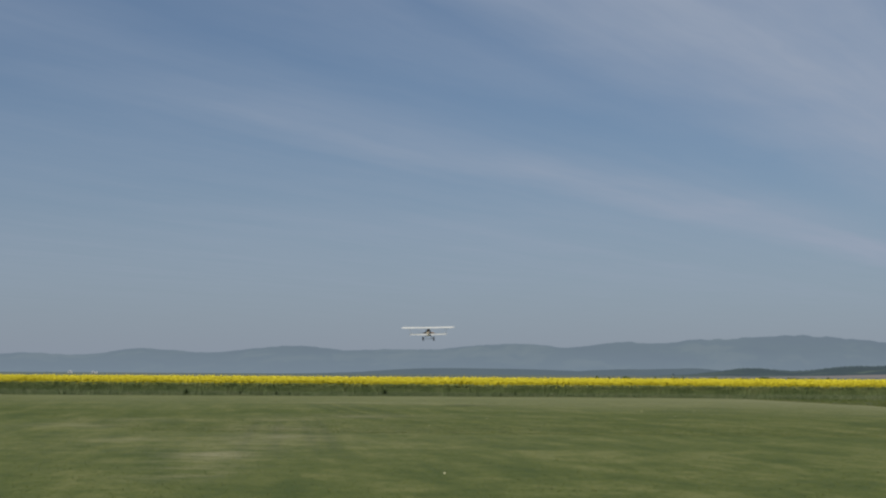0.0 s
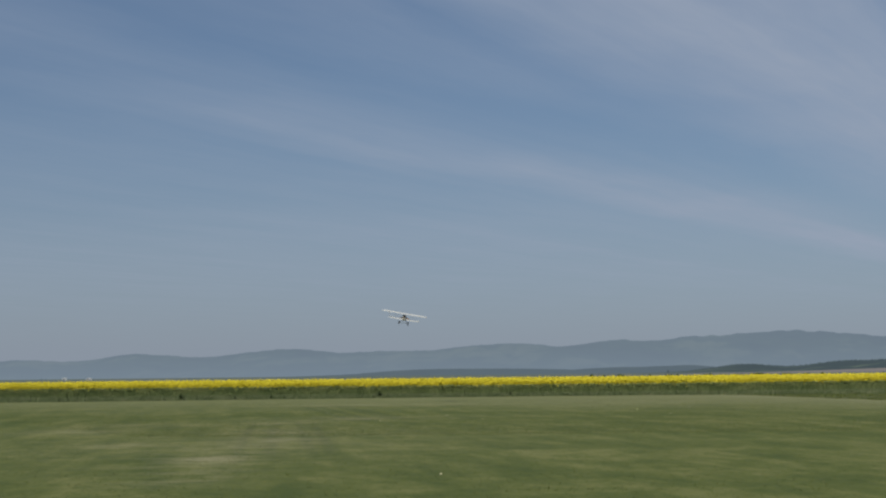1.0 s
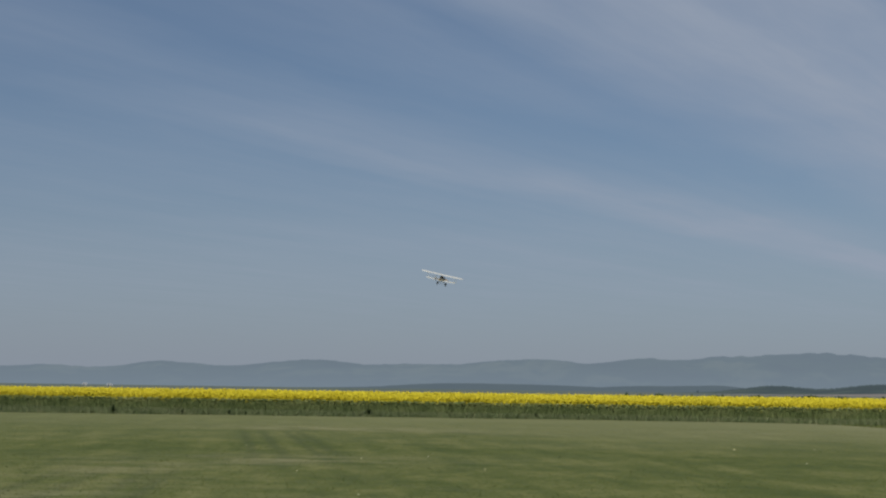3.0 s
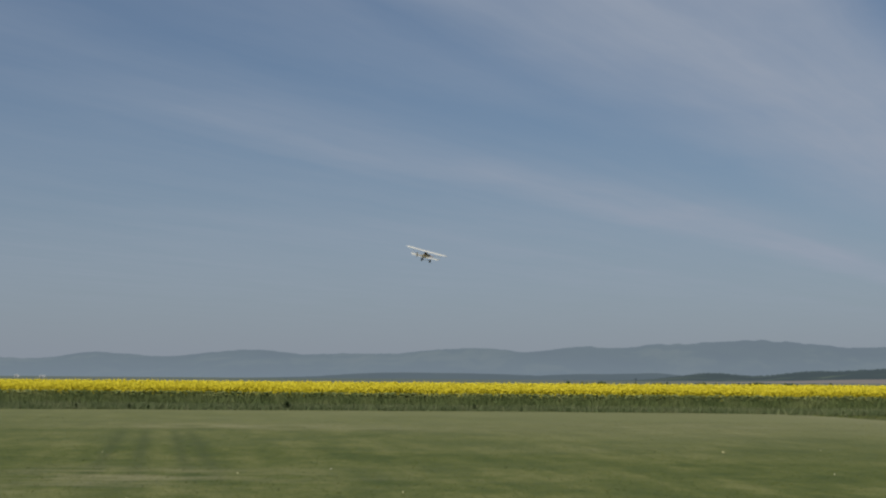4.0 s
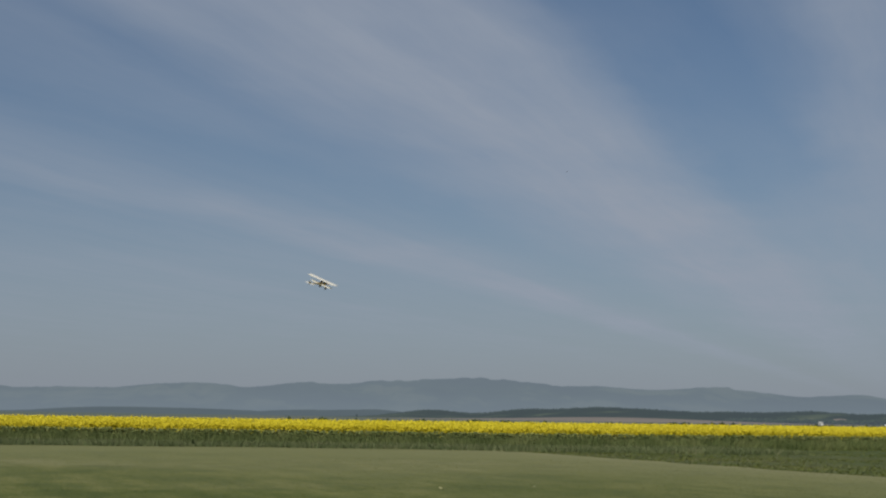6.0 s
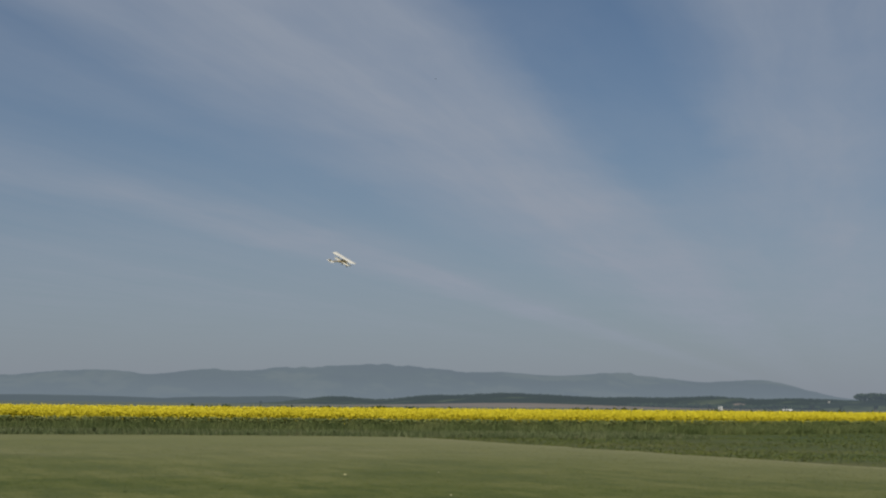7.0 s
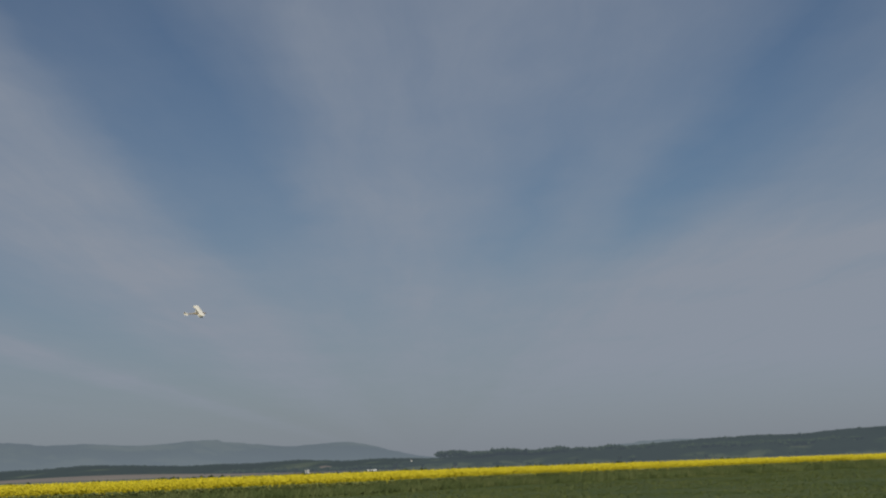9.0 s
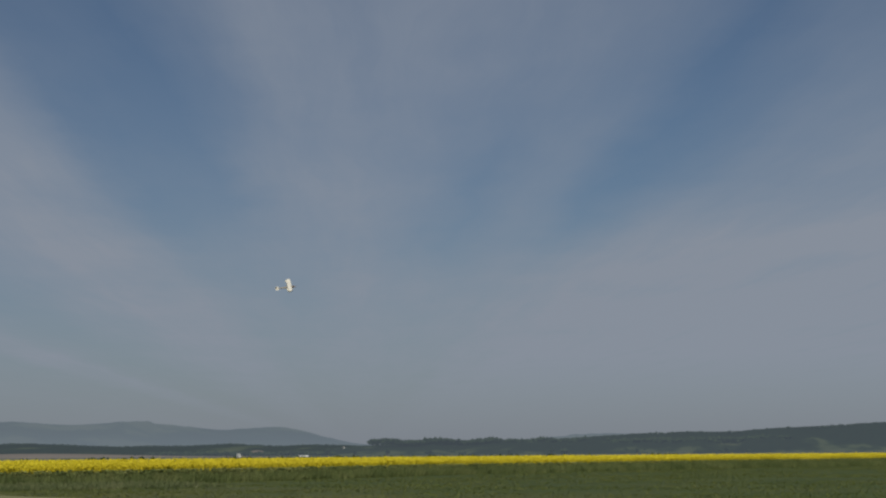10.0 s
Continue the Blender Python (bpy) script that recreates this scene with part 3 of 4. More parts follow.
def far_shrubs():
    """Low bushes in broken rows along the far side of the crop."""
    k = 420
    x = rng.uniform(10, 210, k)
    row = np.array([noise.noise((a * 0.06, 2.0, 8.0)) for a in x])
    x = x[row + rng.normal(0, 0.18, k) > 0.0]
    y = crop_edge(x) + rng.uniform(123, 132, len(x))
    tall = rng.uniform(1.15, 1.5, len(x))
    c = np.repeat(np.c_[x, y, tall], 7, axis=0)
    c[:, :2] += rng.normal(0, 0.35, (len(c), 2))
    c[:, 2] *= rng.uniform(0.25, 0.85, len(c))
    tagged(clumps("far_shrubs", c, rng.uniform(0.16, 0.34, len(c)), M_WEED, None, 0.9), "low dark shrubs in broken rows behind the crop", "shrubs", kind="stuff")


far_shrubs()


# ---------------------------------------------------------------- weeds and small flowers
def weed():
    top = thing("dock_weed", "dark leafy dock weed in the verge grass", "weed", group="weeds along the verge")
    for i in range(3):
        bm = bmesh.new()
        bmesh.ops.create_cone(bm, cap_ends=True, segments=6, radius1=0.012, radius2=0.006, depth=0.5, matrix=pose(0.06 * (i - 1), 0.03 * i, 0.25, 8 * (i - 1), 6 * (1 - i), 0))
        part("stalk", bm, M_STEM, top)
    for i in range(16):
        bm = bmesh.new()
        a, up, ln = i * 2.4, 0.06 + 0.026 * i, 0.34 - 0.012 * i
        m = pose(0, 0, up, 0, 0, math.degrees(a)) @ pose(0, 0, 0, 0, -50, 0)
        pts = [(0, 0), (0.3, 0.22), (0.65, 0.27), (1, 0), (0.65, -0.27), (0.3, -0.22)]
        vs = [bm.verts.new(m @ Vector((px * ln, py * ln, -0.25 * px * px * ln + 0.15 * abs(py) * ln))) for px, py in pts]
        bm.faces.new(vs)
        part("leaf", bm, M_WEED, top)
    return top


first = weed()
first.matrix_basis = pose(-9.1, 73.2, 0)
WEEDS = [(0.0, 73.9, 0.65), (-22.6, 70.9, 0.9), (-16.5, 71.8, 0.6), (-15.6, 71.9, 0.5), (5.5, 74.4, 0.5), (11.5, 73.6, 0.55), (-3.8, 73.8, 0.45), (-19.0, 71.6, 0.6)]
for i, (x, y, size) in enumerate(WEEDS):
    c = copy_thing(first, pose(x, y, 0, 0, 0, 47 * i))
    c.scale = (size,) * 3
first.scale = (1.25, 1.25, 0.85)


def daisies():
    k = 8
    y = rng.uniform(9, 34, k)
    x = rng.uniform(-0.3, 0.6, k) * y
    at = np.c_[np.r_[x, 5.4, -1.1], np.r_[y, 32.9, -8.1], np.full(k + 2, 0.05)]
    ob = clumps("meadow_flowers", at, np.r_[np.full(k, 0.016), 0.03, 0.024], M_DAISY, None, 0.7)
    tagged(ob, "tiny white and yellow flowers in the short grass", "flowers", kind="stuff")


daisies()


# ---------------------------------------------------------------- far buildings
# some haze glow is mixed into the building materials too
M_WALL = hazed("white render", lambda n, p: n.ramp(n.noise(p, 0.8, 4.0), (0.3, (0.68, 0.66, 0.62)), (0.7, (0.80, 0.79, 0.76))), HAZE_GLOW, 0.15)
M_ROOF = hazed("old roof", lambda n, p: n.ramp(n.noise(p, 1.2, 4.0), (0.3, (0.16, 0.10, 0.08)), (0.7, (0.26, 0.17, 0.13))), HAZE_GLOW, 0.2)
M_FOIL = hazed("greenhouse foil", lambda n, p: n.ramp(n.noise(p, 0.6, 3.0), (0.3, (0.62, 0.64, 0.64)), (0.7, (0.78, 0.80, 0.80))), HAZE_GLOW, 0.15)
M_DARK = hazed("dark opening", lambda n, p: n.ramp(n.noise(p, 2.0, 2.0), (0.3, (0.02, 0.02, 0.022)), (0.7, (0.05, 0.05, 0.055))), HAZE_GLOW, 0.2)


def polar(heading, radius, z=0.0, turn=0.0):
    a = radians(heading)
    return pose(radius * math.sin(a), radius * math.cos(a), z, 0, 0, -heading + turn)


def box(bm, x0, x1, y0, y1, z0, z1):
    v = [bm.verts.new((x, y, z)) for z in (z0, z1) for x, y in ((x0, y0), (x1, y0), (x1, y1), (x0, y1))]
    for f in ((0, 1, 2, 3), (4, 5, 6, 7), (0, 1, 5, 4), (1, 2, 6, 5), (2, 3, 7, 6), (3, 0, 4, 7)):
        bm.faces.new([v[i] for i in f])


def shed(w, d, h, m, label, roof=M_ROOF, rise=0.35):
    top = thing("farm_shed", label, "shed", m)
    bm = bmesh.new()
    box(bm, -w / 2, w / 2, -d / 2, d / 2, 0, h)
    part("wall", bm, M_WALL, top)
    bm = bmesh.new()
    for y in (-d / 2 - 0.2, d / 2 + 0.2):
        for x, z in ((-w / 2 - 0.2, h), (0, h + rise * w / 2), (w / 2 + 0.2, h), (w / 2 + 0.2, h + 0.15), (0, h + rise * w / 2 + 0.18), (-w / 2 - 0.2, h + 0.15)):
            bm.verts.new((x, y, z))
    bm.verts.ensure_lookup_table()
    v = bm.verts
    for i in range(6):
        j = (i + 1) % 6
        bm.faces.new((v[i], v[j], v[6 + j], v[6 + i]))
    bm.faces.new([v[i] for i in range(6)])
    bm.faces.new([v[6 + i] for i in range(6)])
    part("roof", bm, roof, top)
    bm = bmesh.new()
    box(bm, -w * 0.32, -w * 0.05, -d / 2 - 0.06, -d / 2 + 0.02, 0.02, min(2.0, h * 0.8))
    part("door", bm, M_DARK, top)
    bm = bmesh.new()
    box(bm, w * 0.15, w * 0.35, -d / 2 - 0.05, -d / 2 + 0.02, h * 0.45, h * 0.75)
    part("window", bm, M_DARK, top)
    return top


shed(2.6, 3.2, 2.0, polar(23.42, 950), "small white hut behind the rapeseed crop", M_FOIL, 0.2)
shed(2.0, 4.0, 1.8, polar(27.35, 1850, 8.5), "white house among the trees on the slope")
shed(4.0, 5.0, 2.6, polar(-17.0, 1500, -0.4), "white farm shed far across the plain", M_FOIL, 0.2)
shed(5.5, 5.0, 2.0, polar(-16.1, 1520, -0.4), "long pale farm shed far across the plain", M_FOIL, 0.15)


def greenhouse():
    top = thing("greenhouse", "low white foil greenhouse tunnel behind the crop", "greenhouse", polar(25.85, 950))
    bm = bmesh.new()
    rows = []
    for x in np.linspace(-2.9, 2.9, 9):
        rows.append([bm.verts.new((x, 1.8 * math.cos(a), 0.05 + 0.95 * math.sin(a))) for a in np.linspace(0, math.pi, 11)])
    for a, b in zip(rows, rows[1:]):
        for i in range(10):
            bm.faces.new((a[i], a[i + 1], b[i + 1], b[i]))
    part("cover", bm, M_FOIL, top, smooth=True)
    for x in (-2.92, -1.45, 0.0, 1.45, 2.92):
        bm = bmesh.new()
        ring = [[bm.verts.new((x + e, (1.8 + o) * math.cos(a), 0.05 + (0.95 + o) * math.sin(a))) for e, o in ((-0.04, 0.0), (0.04, 0.0), (0.04, 0.05), (-0.04, 0.05))] for a in np.linspace(0, math.pi, 11)]
        for a, b in zip(ring, ring[1:]):
            for i in range(4):
                bm.faces.new((a[i], a[(i + 1) % 4], b[(i + 1) % 4], b[i]))
        part("hoop", bm, M_WALL, top)


greenhouse()


def field_tree():
    top = thing("tree", "dark leafy tree standing in the far fields", "tree", group="lone trees in the fields")
    bm = loft([[(r * math.cos(a) + lean, r * math.sin(a), z) for a in (i * math.pi / 4 for i in range(8))] for r, z, lean in ((0.42, 0.0, 0.0), (0.3, 0.8, 0.03), (0.24, 2.2, 0.1), (0.1, 4.2, 0.2))])
    part("trunk", bm, M_ROOF, top)
    for i in range(5):
        a = i * 1.26
        part("limb", strut((0.08, 0, 1.7 + 0.3 * i), (1.5 * math.cos(a), 1.5 * math.sin(a), 3.0 + 0.45 * i), 0.08), M_ROOF, top)
    k = 260
    d = rng.normal(0, 1, (k, 3))
    d /= np.linalg.norm(d, axis=1)[:, None]
    lump = np.array([1 + 0.5 * noise.noise(tuple(v * 1.7)) for v in d])
    c = d * (rng.random(k) ** 0.4 * lump)[:, None] * np.array([2.3, 2.3, 2.4]) + np.array([0.1, 0, 4.1])
    clumps("crown", c, rng.uniform(0.25, 0.6, k), M_WOOD, top, 0.9)
    return top


# ---------------------------------------------------------------- the biplane
M_COVER = material("white covering", lambda n, p: (n.ramp(n.noise(p, 3.0, 4.0), (0.3, (0.64, 0.625, 0.555)), (0.7, (0.74, 0.725, 0.655))), n.noise(n.stretch(p, 9.0, 0.2, 1.0), 2.0, 2.0), 0.15), 0.4)
M_CREAM = material("cream covering", lambda n, p: n.ramp(n.noise(p, 3.0, 4.0), (0.3, (0.66, 0.60, 0.40)), (0.7, (0.76, 0.71, 0.52))), 0.4)
M_SIDE = material("tan fuselage cloth", lambda n, p: n.ramp(n.noise(n.stretch(p, 1.0, 3.0, 1.0), 5.0, 4.0), (0.3, (0.36, 0.29, 0.19)), (0.7, (0.50, 0.43, 0.31))), 0.45)
M_BLACK = material("black rubber", lambda n, p: n.ramp(n.noise(p, 20.0, 3.0), (0.3, (0.012, 0.012, 0.013)), (0.7, (0.028, 0.027, 0.027))), 0.6)
M_ENGINE = material("sooty metal", lambda n, p: n.ramp(n.noise(p, 25.0, 4.0), (0.3, (0.015, 0.015, 0.016)), (0.7, (0.06, 0.058, 0.055))), 0.45)
M_TRIM = material("tan rudder cloth", lambda n, p: n.ramp(n.noise(p, 12.0, 3.0), (0.3, (0.30, 0.26, 0.20)), (0.7, (0.40, 0.35, 0.27))), 0.6)
M_TIMBER = material("varnished wood", lambda n, p: n.ramp(n.noise(n.stretch(p, 1.0, 1.0, 8.0), 6.0, 4.0), (0.3, (0.16, 0.09, 0.04)), (0.7, (0.28, 0.17, 0.08))), 0.4)
M_STEEL = material("rim metal", lambda n, p: n.ramp(n.noise(p, 15.0, 3.0), (0.3, (0.3, 0.3, 0.3)), (0.7, (0.5, 0.5, 0.5))), 0.35)


def loft(sections):
    """A closed skin over rings of points."""
    bm = bmesh.new()
    rings = [[bm.verts.new(q) for q in ring] for ring in sections]
    k = len(rings[0])
    for a, b in zip(rings, rings[1:]):
        for i in range(k):
            bm.faces.new((a[i], a[(i + 1) % k], b[(i + 1) % k], b[i]))
    bm.faces.new(rings[0])
    bm.faces.new(rings[-1])
    return bm


def aerofoil(chord, thick, x, y, z, camber=0.04):
    """One wing rib: leading edge forward (+y)."""
    pts = []
    for t in (0.0, 0.05, 0.15, 0.35, 0.6, 0.85, 1.0):
        up = thick * (1.48 * math.sqrt(t) - 0.63 * t - 1.76 * t * t + 1.42 * t ** 3 - 0.5 * t ** 4) * 2.4
        pts.append((t, up * 0.75 + camber * 4 * t * (1 - t)))
    low = [(t, -0.25 * (u - camber * 4 * t * (1 - t)) / 0.75 + camber * 2 * t * (1 - t)) for t, u in pts[1:-1]][::-1]
    return [(x, y + chord * (0.35 - t), z + chord * u) for t, u in pts + low]


def wing(span, chord, y, z, rise):
    """A wing with rounded tips; rise: dihedral in degrees."""
    h = span / 2
    ribs = []
    for f in (-1.0, -0.985, -0.95, -0.88, -0.6, -0.3, 0.0, 0.3, 0.6, 0.88, 0.95, 0.985, 1.0):
        k = 1.0 if abs(f) < 0.9 else math.sqrt(max(1 - ((abs(f) - 0.88) / 0.125) ** 2, 0.08))
        ribs.append(aerofoil(chord * k, 0.055, f * h, y, z + abs(f) * h * math.tan(radians(rise))))
    return loft(ribs)


def strut(a, b, r, flat=1.0):
    a, b = Vector(a), Vector(b)
    bm = bmesh.new()
    q = (b - a).to_track_quat("Z", "Y").to_matrix().to_4x4()
    bmesh.ops.create_cone(bm, cap_ends=True, segments=8, radius1=r, radius2=r, depth=(b - a).length, matrix=Matrix.Translation((a + b) / 2) @ q @ Matrix.Diagonal((1, flat, 1, 1)))
    return bm


def ring_section(y, w, h, z, k=12):
    return [(w * math.copysign(abs(math.cos(a)) ** 0.7, math.cos(a)), y, z + h * math.copysign(abs(math.sin(a)) ** 0.7, math.sin(a))) for a in (2 * math.pi * i / k for i in range(k))]


GAP = 0.33          # between the wings


def biplane():
    """Nose along +y; the origin is the middle of the upper wing."""
    top = thing("model_biplane", "white model biplane with dark nose, flying in a banked turn", "aircraft")
    fus = part("fuselage", loft([ring_section(*q) for q in ((0.30, 0.075, 0.085, -0.28), (0.24, 0.09, 0.10, -0.28), (0.08, 0.10, 0.115, -0.275), (-0.25, 0.085, 0.10, -0.27), (-0.70, 0.045, 0.055, -0.25), (-1.40, 0.020, 0.030, -0.23))]), M_SIDE, top, "tan cloth-covered fuselage", True)
    part("upper_wing", wing(2.6, 0.48, 0.04, 0.0, 0.6), M_COVER, top, smooth=True)
    part("lower_wing", wing(1.84, 0.38, -0.03, -GAP, 1.5), M_COVER, top, smooth=True)
    part("cockpit_rim", loft([ring_section(*q) for q in ((0.02, 0.07, 0.02, -0.165), (-0.12, 0.085, 0.055, -0.165), (-0.32, 0.06, 0.02, -0.175))]), M_BLACK, top, "black padded cockpit rim", True)
    bm = bmesh.new()
    bmesh.ops.create_uvsphere(bm, u_segments=14, v_segments=8, radius=0.10, matrix=pose(0, -0.08, -0.115) @ Matrix.Diagonal((0.9, 1.1, 0.85, 1)))
    part("headrest", bm, M_BLACK, top, "dark rounded headrest fairing", True)
    cowl = part("cowling", loft([ring_section(*q) for q in ((0.26, 0.09, 0.10, -0.27), (0.32, 0.10, 0.11, -0.265), (0.39, 0.09, 0.095, -0.265), (0.42, 0.05, 0.055, -0.265))]), M_ENGINE, top, "black engine cowling", True)
    for s in (-1, 1):
        part("cylinder", strut((s * 0.07, 0.34, -0.25), (s * 0.13, 0.34, -0.20), 0.030), M_ENGINE, cowl)
        part("exhaust", strut((s * 0.08, 0.30, -0.34), (s * 0.075, 0.12, -0.385), 0.012), M_STEEL, cowl)
    prop = thing("propeller", "", "")
    prop.parent = top
    prop.matrix_basis = pose(0, 0.45, -0.265)
    for turn in (0, 180):
        bm = loft([[(x, sy * 0.006 + tw * sz, sz * c) for sy, sz in ((1, -1), (1, 1), (-1, 1), (-1, -1))] for x, c, tw in ((0.02, 0.016, 0.3), (0.10, 0.03, 0.02), (0.20, 0.028, 0.012), (0.29, 0.014, 0.006))])
        bmesh.ops.transform(bm, matrix=pose(0, 0, 0, 0, turn, 0), verts=bm.verts)
        part("blade", bm, M_TIMBER, prop)
    bm = bmesh.new()
    bmesh.ops.create_cone(bm, cap_ends=True, segments=14, radius1=0.035, radius2=0.008, depth=0.07, matrix=pose(0, 0.02, 0, -90, 0, 0))
    part("spinner", bm, M_STEEL, prop, smooth=True)
    for s in (-1, 1):
        for y in (0.16, -0.10):
            part("cabane_strut", strut((s * 0.08, y - 0.02, -0.19), (s * 0.16, y, 0.005), 0.006, 0.5), M_COVER, top)
        for y in (0.12, -0.14):
            part("interplane_strut", strut((s * 0.80, y - 0.06, -GAP + 0.03), (s * 0.92, y, 0.01), 0.006, 0.5), M_COVER, top)
        for a, b in (((0.80, -0.05, -GAP + 0.03), (0.18, 0.05, 0.0)), ((0.10, 0.0, -GAP), (0.90, 0.0, 0.0))):
            part("bracing_wire", strut((s * a[0], a[1], a[2]), (s * b[0], b[1], b[2]), 0.0025), M_STEEL, top)
        part("aileron", loft([aerofoil(0.10, 0.03, s * x, -0.265, 0.004 + x * 0.0105, 0.0) for x in (0.70, 1.18)]), M_CREAM, top, "cream aileron")
        for y in (0.30, 0.02):
            part("gear_leg", strut((s * 0.09, y, -0.35), (s * 0.235, 0.17, -0.53), 0.010, 0.6), M_ENGINE, top)
        wheel = thing("wheel", "", "")
        wheel.parent = top
        wheel.matrix_basis = pose(s * 0.262, 0.17, -0.53)
        bm = bmesh.new()
        k, m = 24, 8
        rings = [[bm.verts.new((0.03 * math.sin(2 * math.pi * j / m), (0.078 + 0.028 * math.cos(2 * math.pi * j / m)) * math.cos(2 * math.pi * i / k), (0.078 + 0.028 * math.cos(2 * math.pi * j / m)) * math.sin(2 * math.pi * i / k))) for j in range(m)] for i in range(k)]
        for i in range(k):
            a, b = rings[i], rings[(i + 1) % k]
            for j in range(m):
                bm.faces.new((a[j], a[(j + 1) % m], b[(j + 1) % m], b[j]))
        part("tyre", bm, M_BLACK, wheel, "black rubber tyre", True)
        bm = bmesh.new()
        bmesh.ops.create_cone(bm, cap_ends=True, segments=20, radius1=0.062, radius2=0.05, depth=0.034, matrix=pose(0, 0, 0, 0, 90 * s, 0))
        part("rim", bm, M_BLACK, wheel, smooth=False)
    part("axle", strut((-0.27, 0.17, -0.53), (0.27, 0.17, -0.53), 0.009), M_STEEL, top)
    part("tailplane", loft([aerofoil(c, 0.04, x, -1.27, -0.225, 0.0) for x, c in ((-0.40, 0.10), (-0.36, 0.17), (-0.2, 0.22), (0, 0.24), (0.2, 0.22), (0.36, 0.17), (0.40, 0.10))]), M_COVER, top, smooth=True)
    part("elevator", loft([aerofoil(c, 0.03, x, -1.46, -0.225, 0.0) for x, c in ((-0.38, 0.07), (-0.2, 0.12), (0.2, 0.12), (0.38, 0.07))]), M_COVER, top, smooth=True)
    fin = [(-1.22, -0.21), (-1.41, -0.06), (-1.41, -0.22)]
    part("fin", loft([[(s * 0.010, y, z) for y, z in fin] for s in (-1, 1)]), M_COVER, top)
    rud = [(-1.415, -0.24), (-1.415, -0.06), (-1.45, -0.03), (-1.51, -0.05), (-1.545, -0.12), (-1.53, -0.21), (-1.48, -0.26)]
    part("rudder", loft([[(s * 0.009, y, z) for y, z in rud] for s in (-1, 1)]), M_TRIM, top, "tan painted rudder")
    part("tail_skid", strut((0, -1.34, -0.25), (0, -1.46, -0.33), 0.008), M_ENGINE, top)
    return top, prop


plane, propeller = biplane()


lone = field_tree()
lone.matrix_basis = polar(26.75, 1300)
for heading, radius, size in ((27.75, 1310, 0.8), (29.0, 1280, 0.9), (23.0, 1350, 0.7), (30.6, 1320, 0.75), (33.6, 1250, 0.7), (35.2, 1300, 0.95), (38.4, 1280, 0.7), (41.7, 1300, 0.85), (19.6, 1400, 0.55), (6.1, 1350, 0.5), (15.0, 1450, 0.5)):
    c = copy_thing(lone, polar(heading, radius, 0, 70 * heading))
    c.scale = (size, size, size)


# ---------------------------------------------------------------- a passing insect and a bird
def flyer(name, label, category, span, mat, wing_mat):
    top = thing(name, label, category)
    bm = bmesh.new()
    bmesh.ops.create_uvsphere(bm, u_segments=12, v_segments=8, radius=span * 0.13, matrix=Matrix.Diagonal((1, 2.6, 1, 1)))
    part("body", bm, mat, top, smooth=True)
    bm = bmesh.new()
    bmesh.ops.create_uvsphere(bm, u_segments=10, v_segments=6, radius=span * 0.10, matrix=pose(0, span * 0.36, span * 0.03))
    part("head", bm, mat, top, smooth=True)
    for s in (-1, 1):
        rows = [(0.06, 0.16, 0.0), (0.25, 0.17, 0.05), (0.42, 0.10, 0.03), (0.5, 0.02, 0.0)]
        bm = loft([[(s * x * span, (0.08 + c - 0.2 * x) * span, (z + e) * span) for c, e in ((c, 0.006), (-c, 0.006), (-c, -0.006), (c, -0.006))] for x, c, z in rows])
        part("wing", bm, wing_mat, top)
    bm = loft([[(x * span, y * span, z * span) for x, z in ((-w, 0.008), (w, 0.008), (w, -0.008), (-w, -0.008))] for y, w in ((-0.28, 0.05), (-0.5, 0.11))])
    part("tail", bm, mat, top)
    return top


insect = flyer("flying_insect", "small dark insect flying past close by", "insect", 0.031, M_BLACK, M_ENGINE)
bird = flyer("bird", "small dark bird gliding high over the fields", "bird", 0.34, M_ENGINE, M_ENGINE)


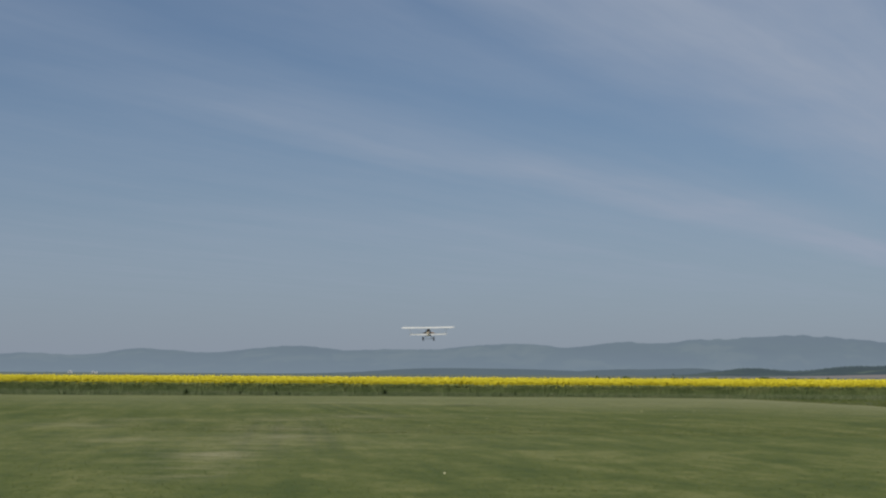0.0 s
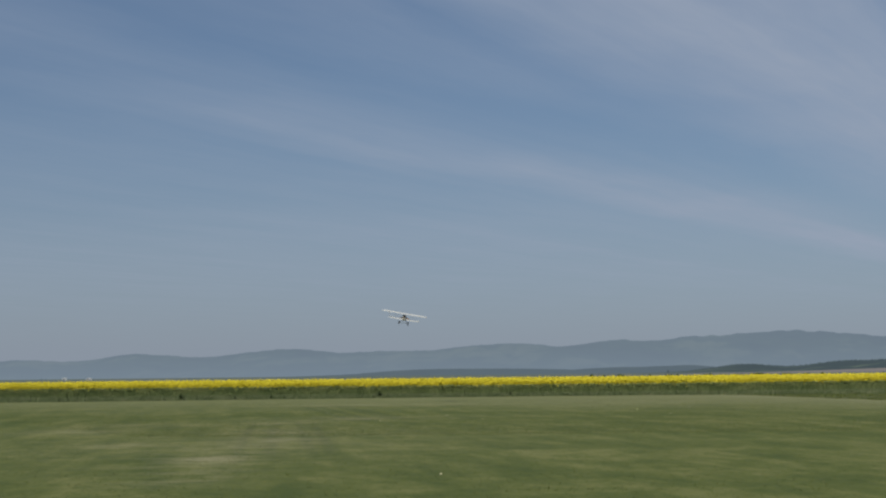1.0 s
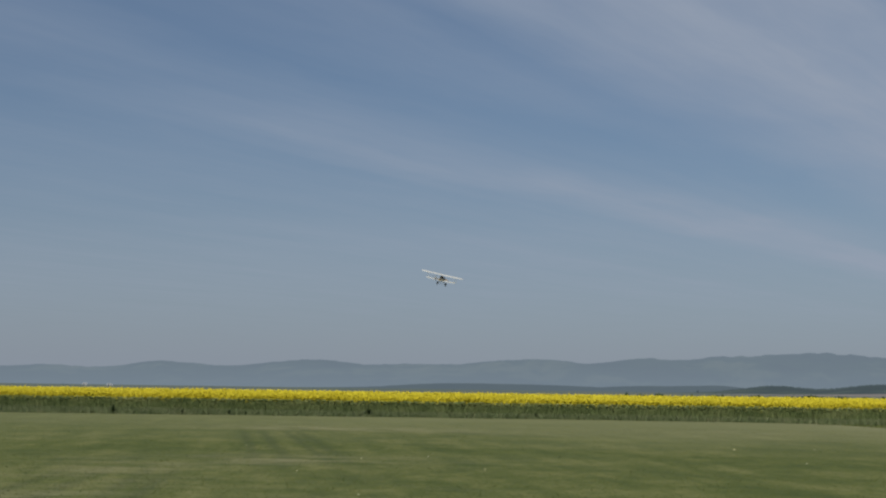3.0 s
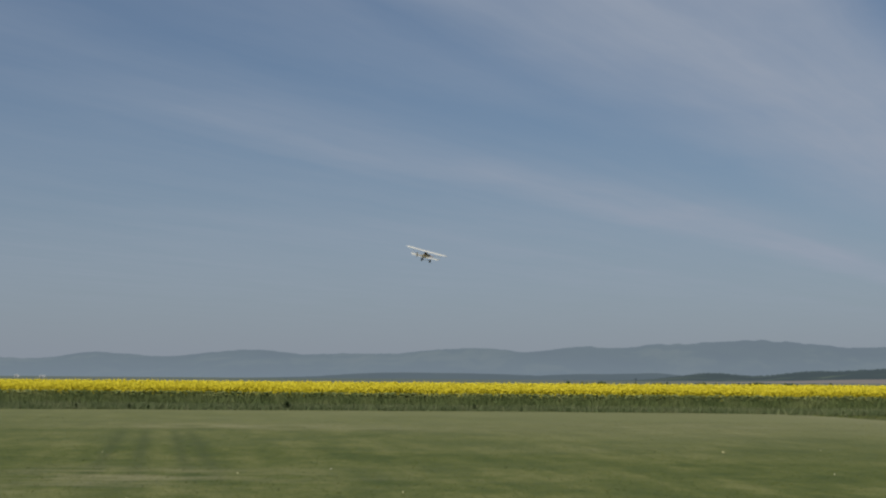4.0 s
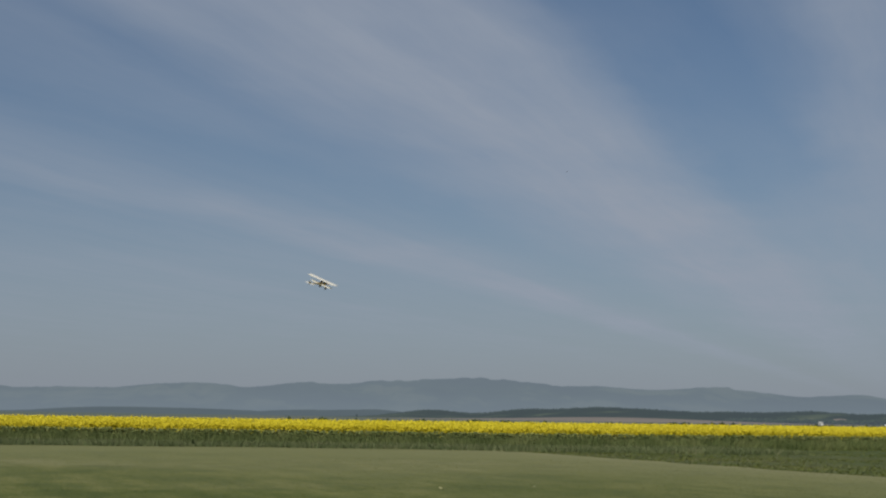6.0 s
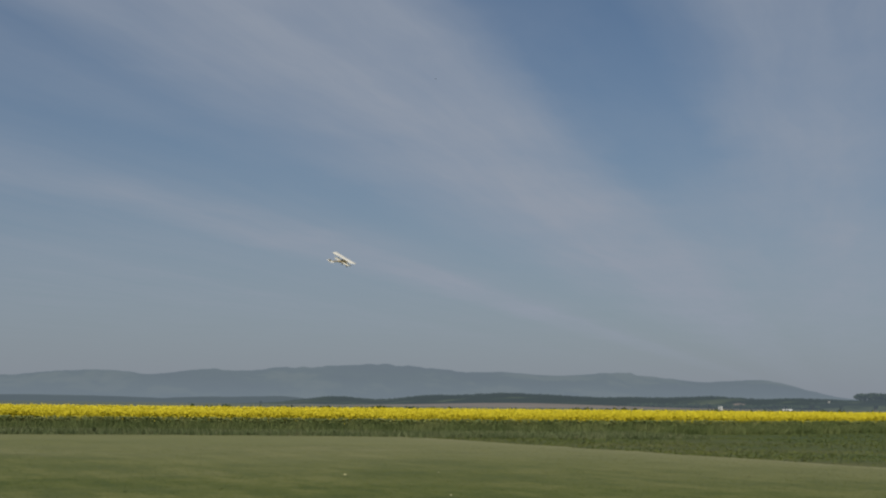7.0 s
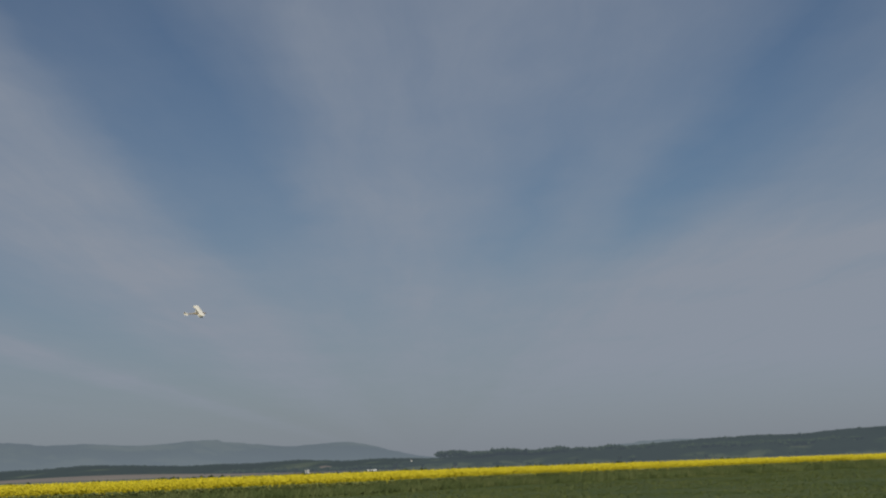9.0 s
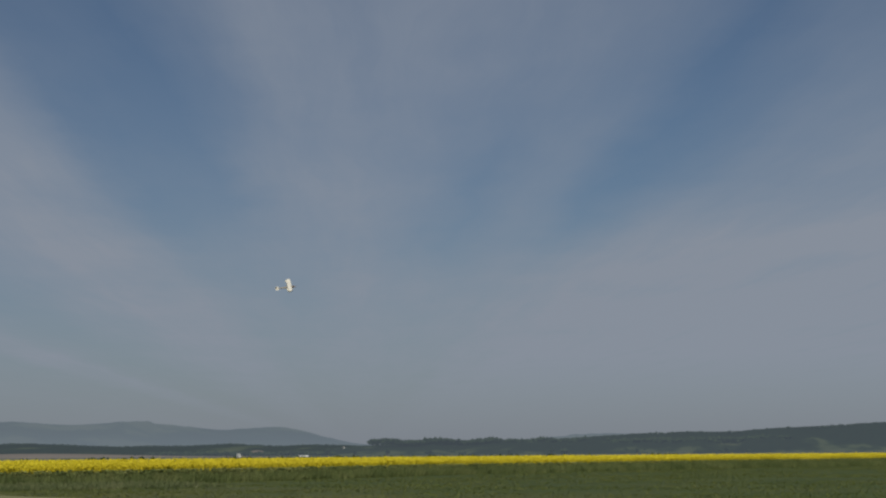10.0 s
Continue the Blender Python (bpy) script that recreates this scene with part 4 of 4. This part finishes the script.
# ---------------------------------------------------------------- what moves
# seconds, place of the upper wing, heading, bank to the right, nose up
FLIGHT = [
    (0, -4.20, 40.80, 3.80, -3.3, -1.2, 5),
    (0.2, -4.60, 43.57, 3.94, -3.1, -0.8, 5),
    (0.5, -5.18, 47.71, 4.38, -2.7, 4.4, 5),
    (0.7, -5.50, 50.34, 4.59, -2.0, 7.8, 5),
    (1, -5.97, 54.26, 5.08, -1.0, 10.7, 5),
    (1.2, -6.19, 56.79, 5.39, 0.2, 10.6, 5),
    (1.5, -6.36, 60.89, 5.77, 1.8, 10.5, 5),
    (1.7, -6.47, 63.64, 6.09, 3.0, 11.0, 5),
    (2, -6.43, 67.43, 6.56, 4.8, 11.8, 5),
    (2.2, -6.47, 70.13, 6.88, 6.0, 12.0, 5),
    (3.3, -4.95, 82.50, 8.59, 13.7, 14.5, 5),
    (3.5, -4.51, 84.34, 8.70, 14.9, 15.5, 5),
    (4, -2.84, 88.04, 9.04, 20.1, 15.5, 5),
    (4.5, -0.90, 91.96, 9.35, 25.4, 17.0, 5),
    (5, 1.73, 96.35, 9.81, 31.0, 18.0, 5),
    (5.5, 5.00, 100.88, 10.53, 36.8, 20.5, 5),
    (5.7, 6.38, 102.87, 10.75, 39.6, 21.0, 5),
    (6.8, 16.49, 113.86, 12.52, 56.1, 24.4, 5),
    (7, 18.67, 115.74, 12.92, 59.2, 25.0, 5),
    (7.5, 24.60, 120.94, 13.80, 66.5, 26.0, 5),
    (8, 31.59, 126.21, 14.90, 75.1, 27.0, 5),
    (8.2, 34.74, 128.48, 15.34, 78.1, 27.4, 5),
    (8.5, 39.33, 131.82, 16.07, 82.6, 28.0, 5),
    (8.7, 42.96, 134.16, 16.44, 87.4, 28.4, 5),
    (9, 48.64, 137.45, 17.21, 94.5, 29.0, 5),
    (9.2, 52.54, 139.42, 17.77, 98.8, 31.0, 5),
    (9.5, 58.20, 142.32, 18.64, 105.2, 34.0, 6.5),
    (9.7, 62.22, 144.01, 18.83, 108.4, 34.8, 7),
    (10, 68.92, 146.05, 19.69, 113.3, 36.0, 8),
]


def motions():
    walk(plane, [(t, pose(x, y, z, 0, 0, -heading) @ pose(0, 0, 0, nose, 0, 0) @ pose(0, 0, 0, 0, bank, 0)) for t, x, y, z, heading, bank, nose in FLIGHT])
    walk(propeller, [(i / FPS, pose(0, 0.45, -0.265, 0, 78 * i, 0)) for i in range(10 * FPS + 1)])
    walk(insect, [(t, pose(x, 10, z, 0, 0, 90)) for t, x, z in ((0.0, 44.0, 1.9), (5.1, 4.65, 2.1), (5.2, 3.87, 2.15), (5.3, 3.14, 2.22), (5.4, 2.06, 2.30), (5.5, 1.41, 2.33), (5.7, -0.11, 2.48), (5.8, -0.9, 2.53), (10.0, -34.0, 3.2))])
    walk(bird, [(t, pose(x, 250, z, 0, 0, 80)) for t, x, z in ((0.0, 110.0, 92.0), (5.0, 67.8, 49.0), (5.5, 64.9, 45.3), (5.7, 63.8, 43.8), (6.3, 61.0, 46.0), (8.0, 45.0, 82.0), (10.0, 20.0, 110.0))])


motions()
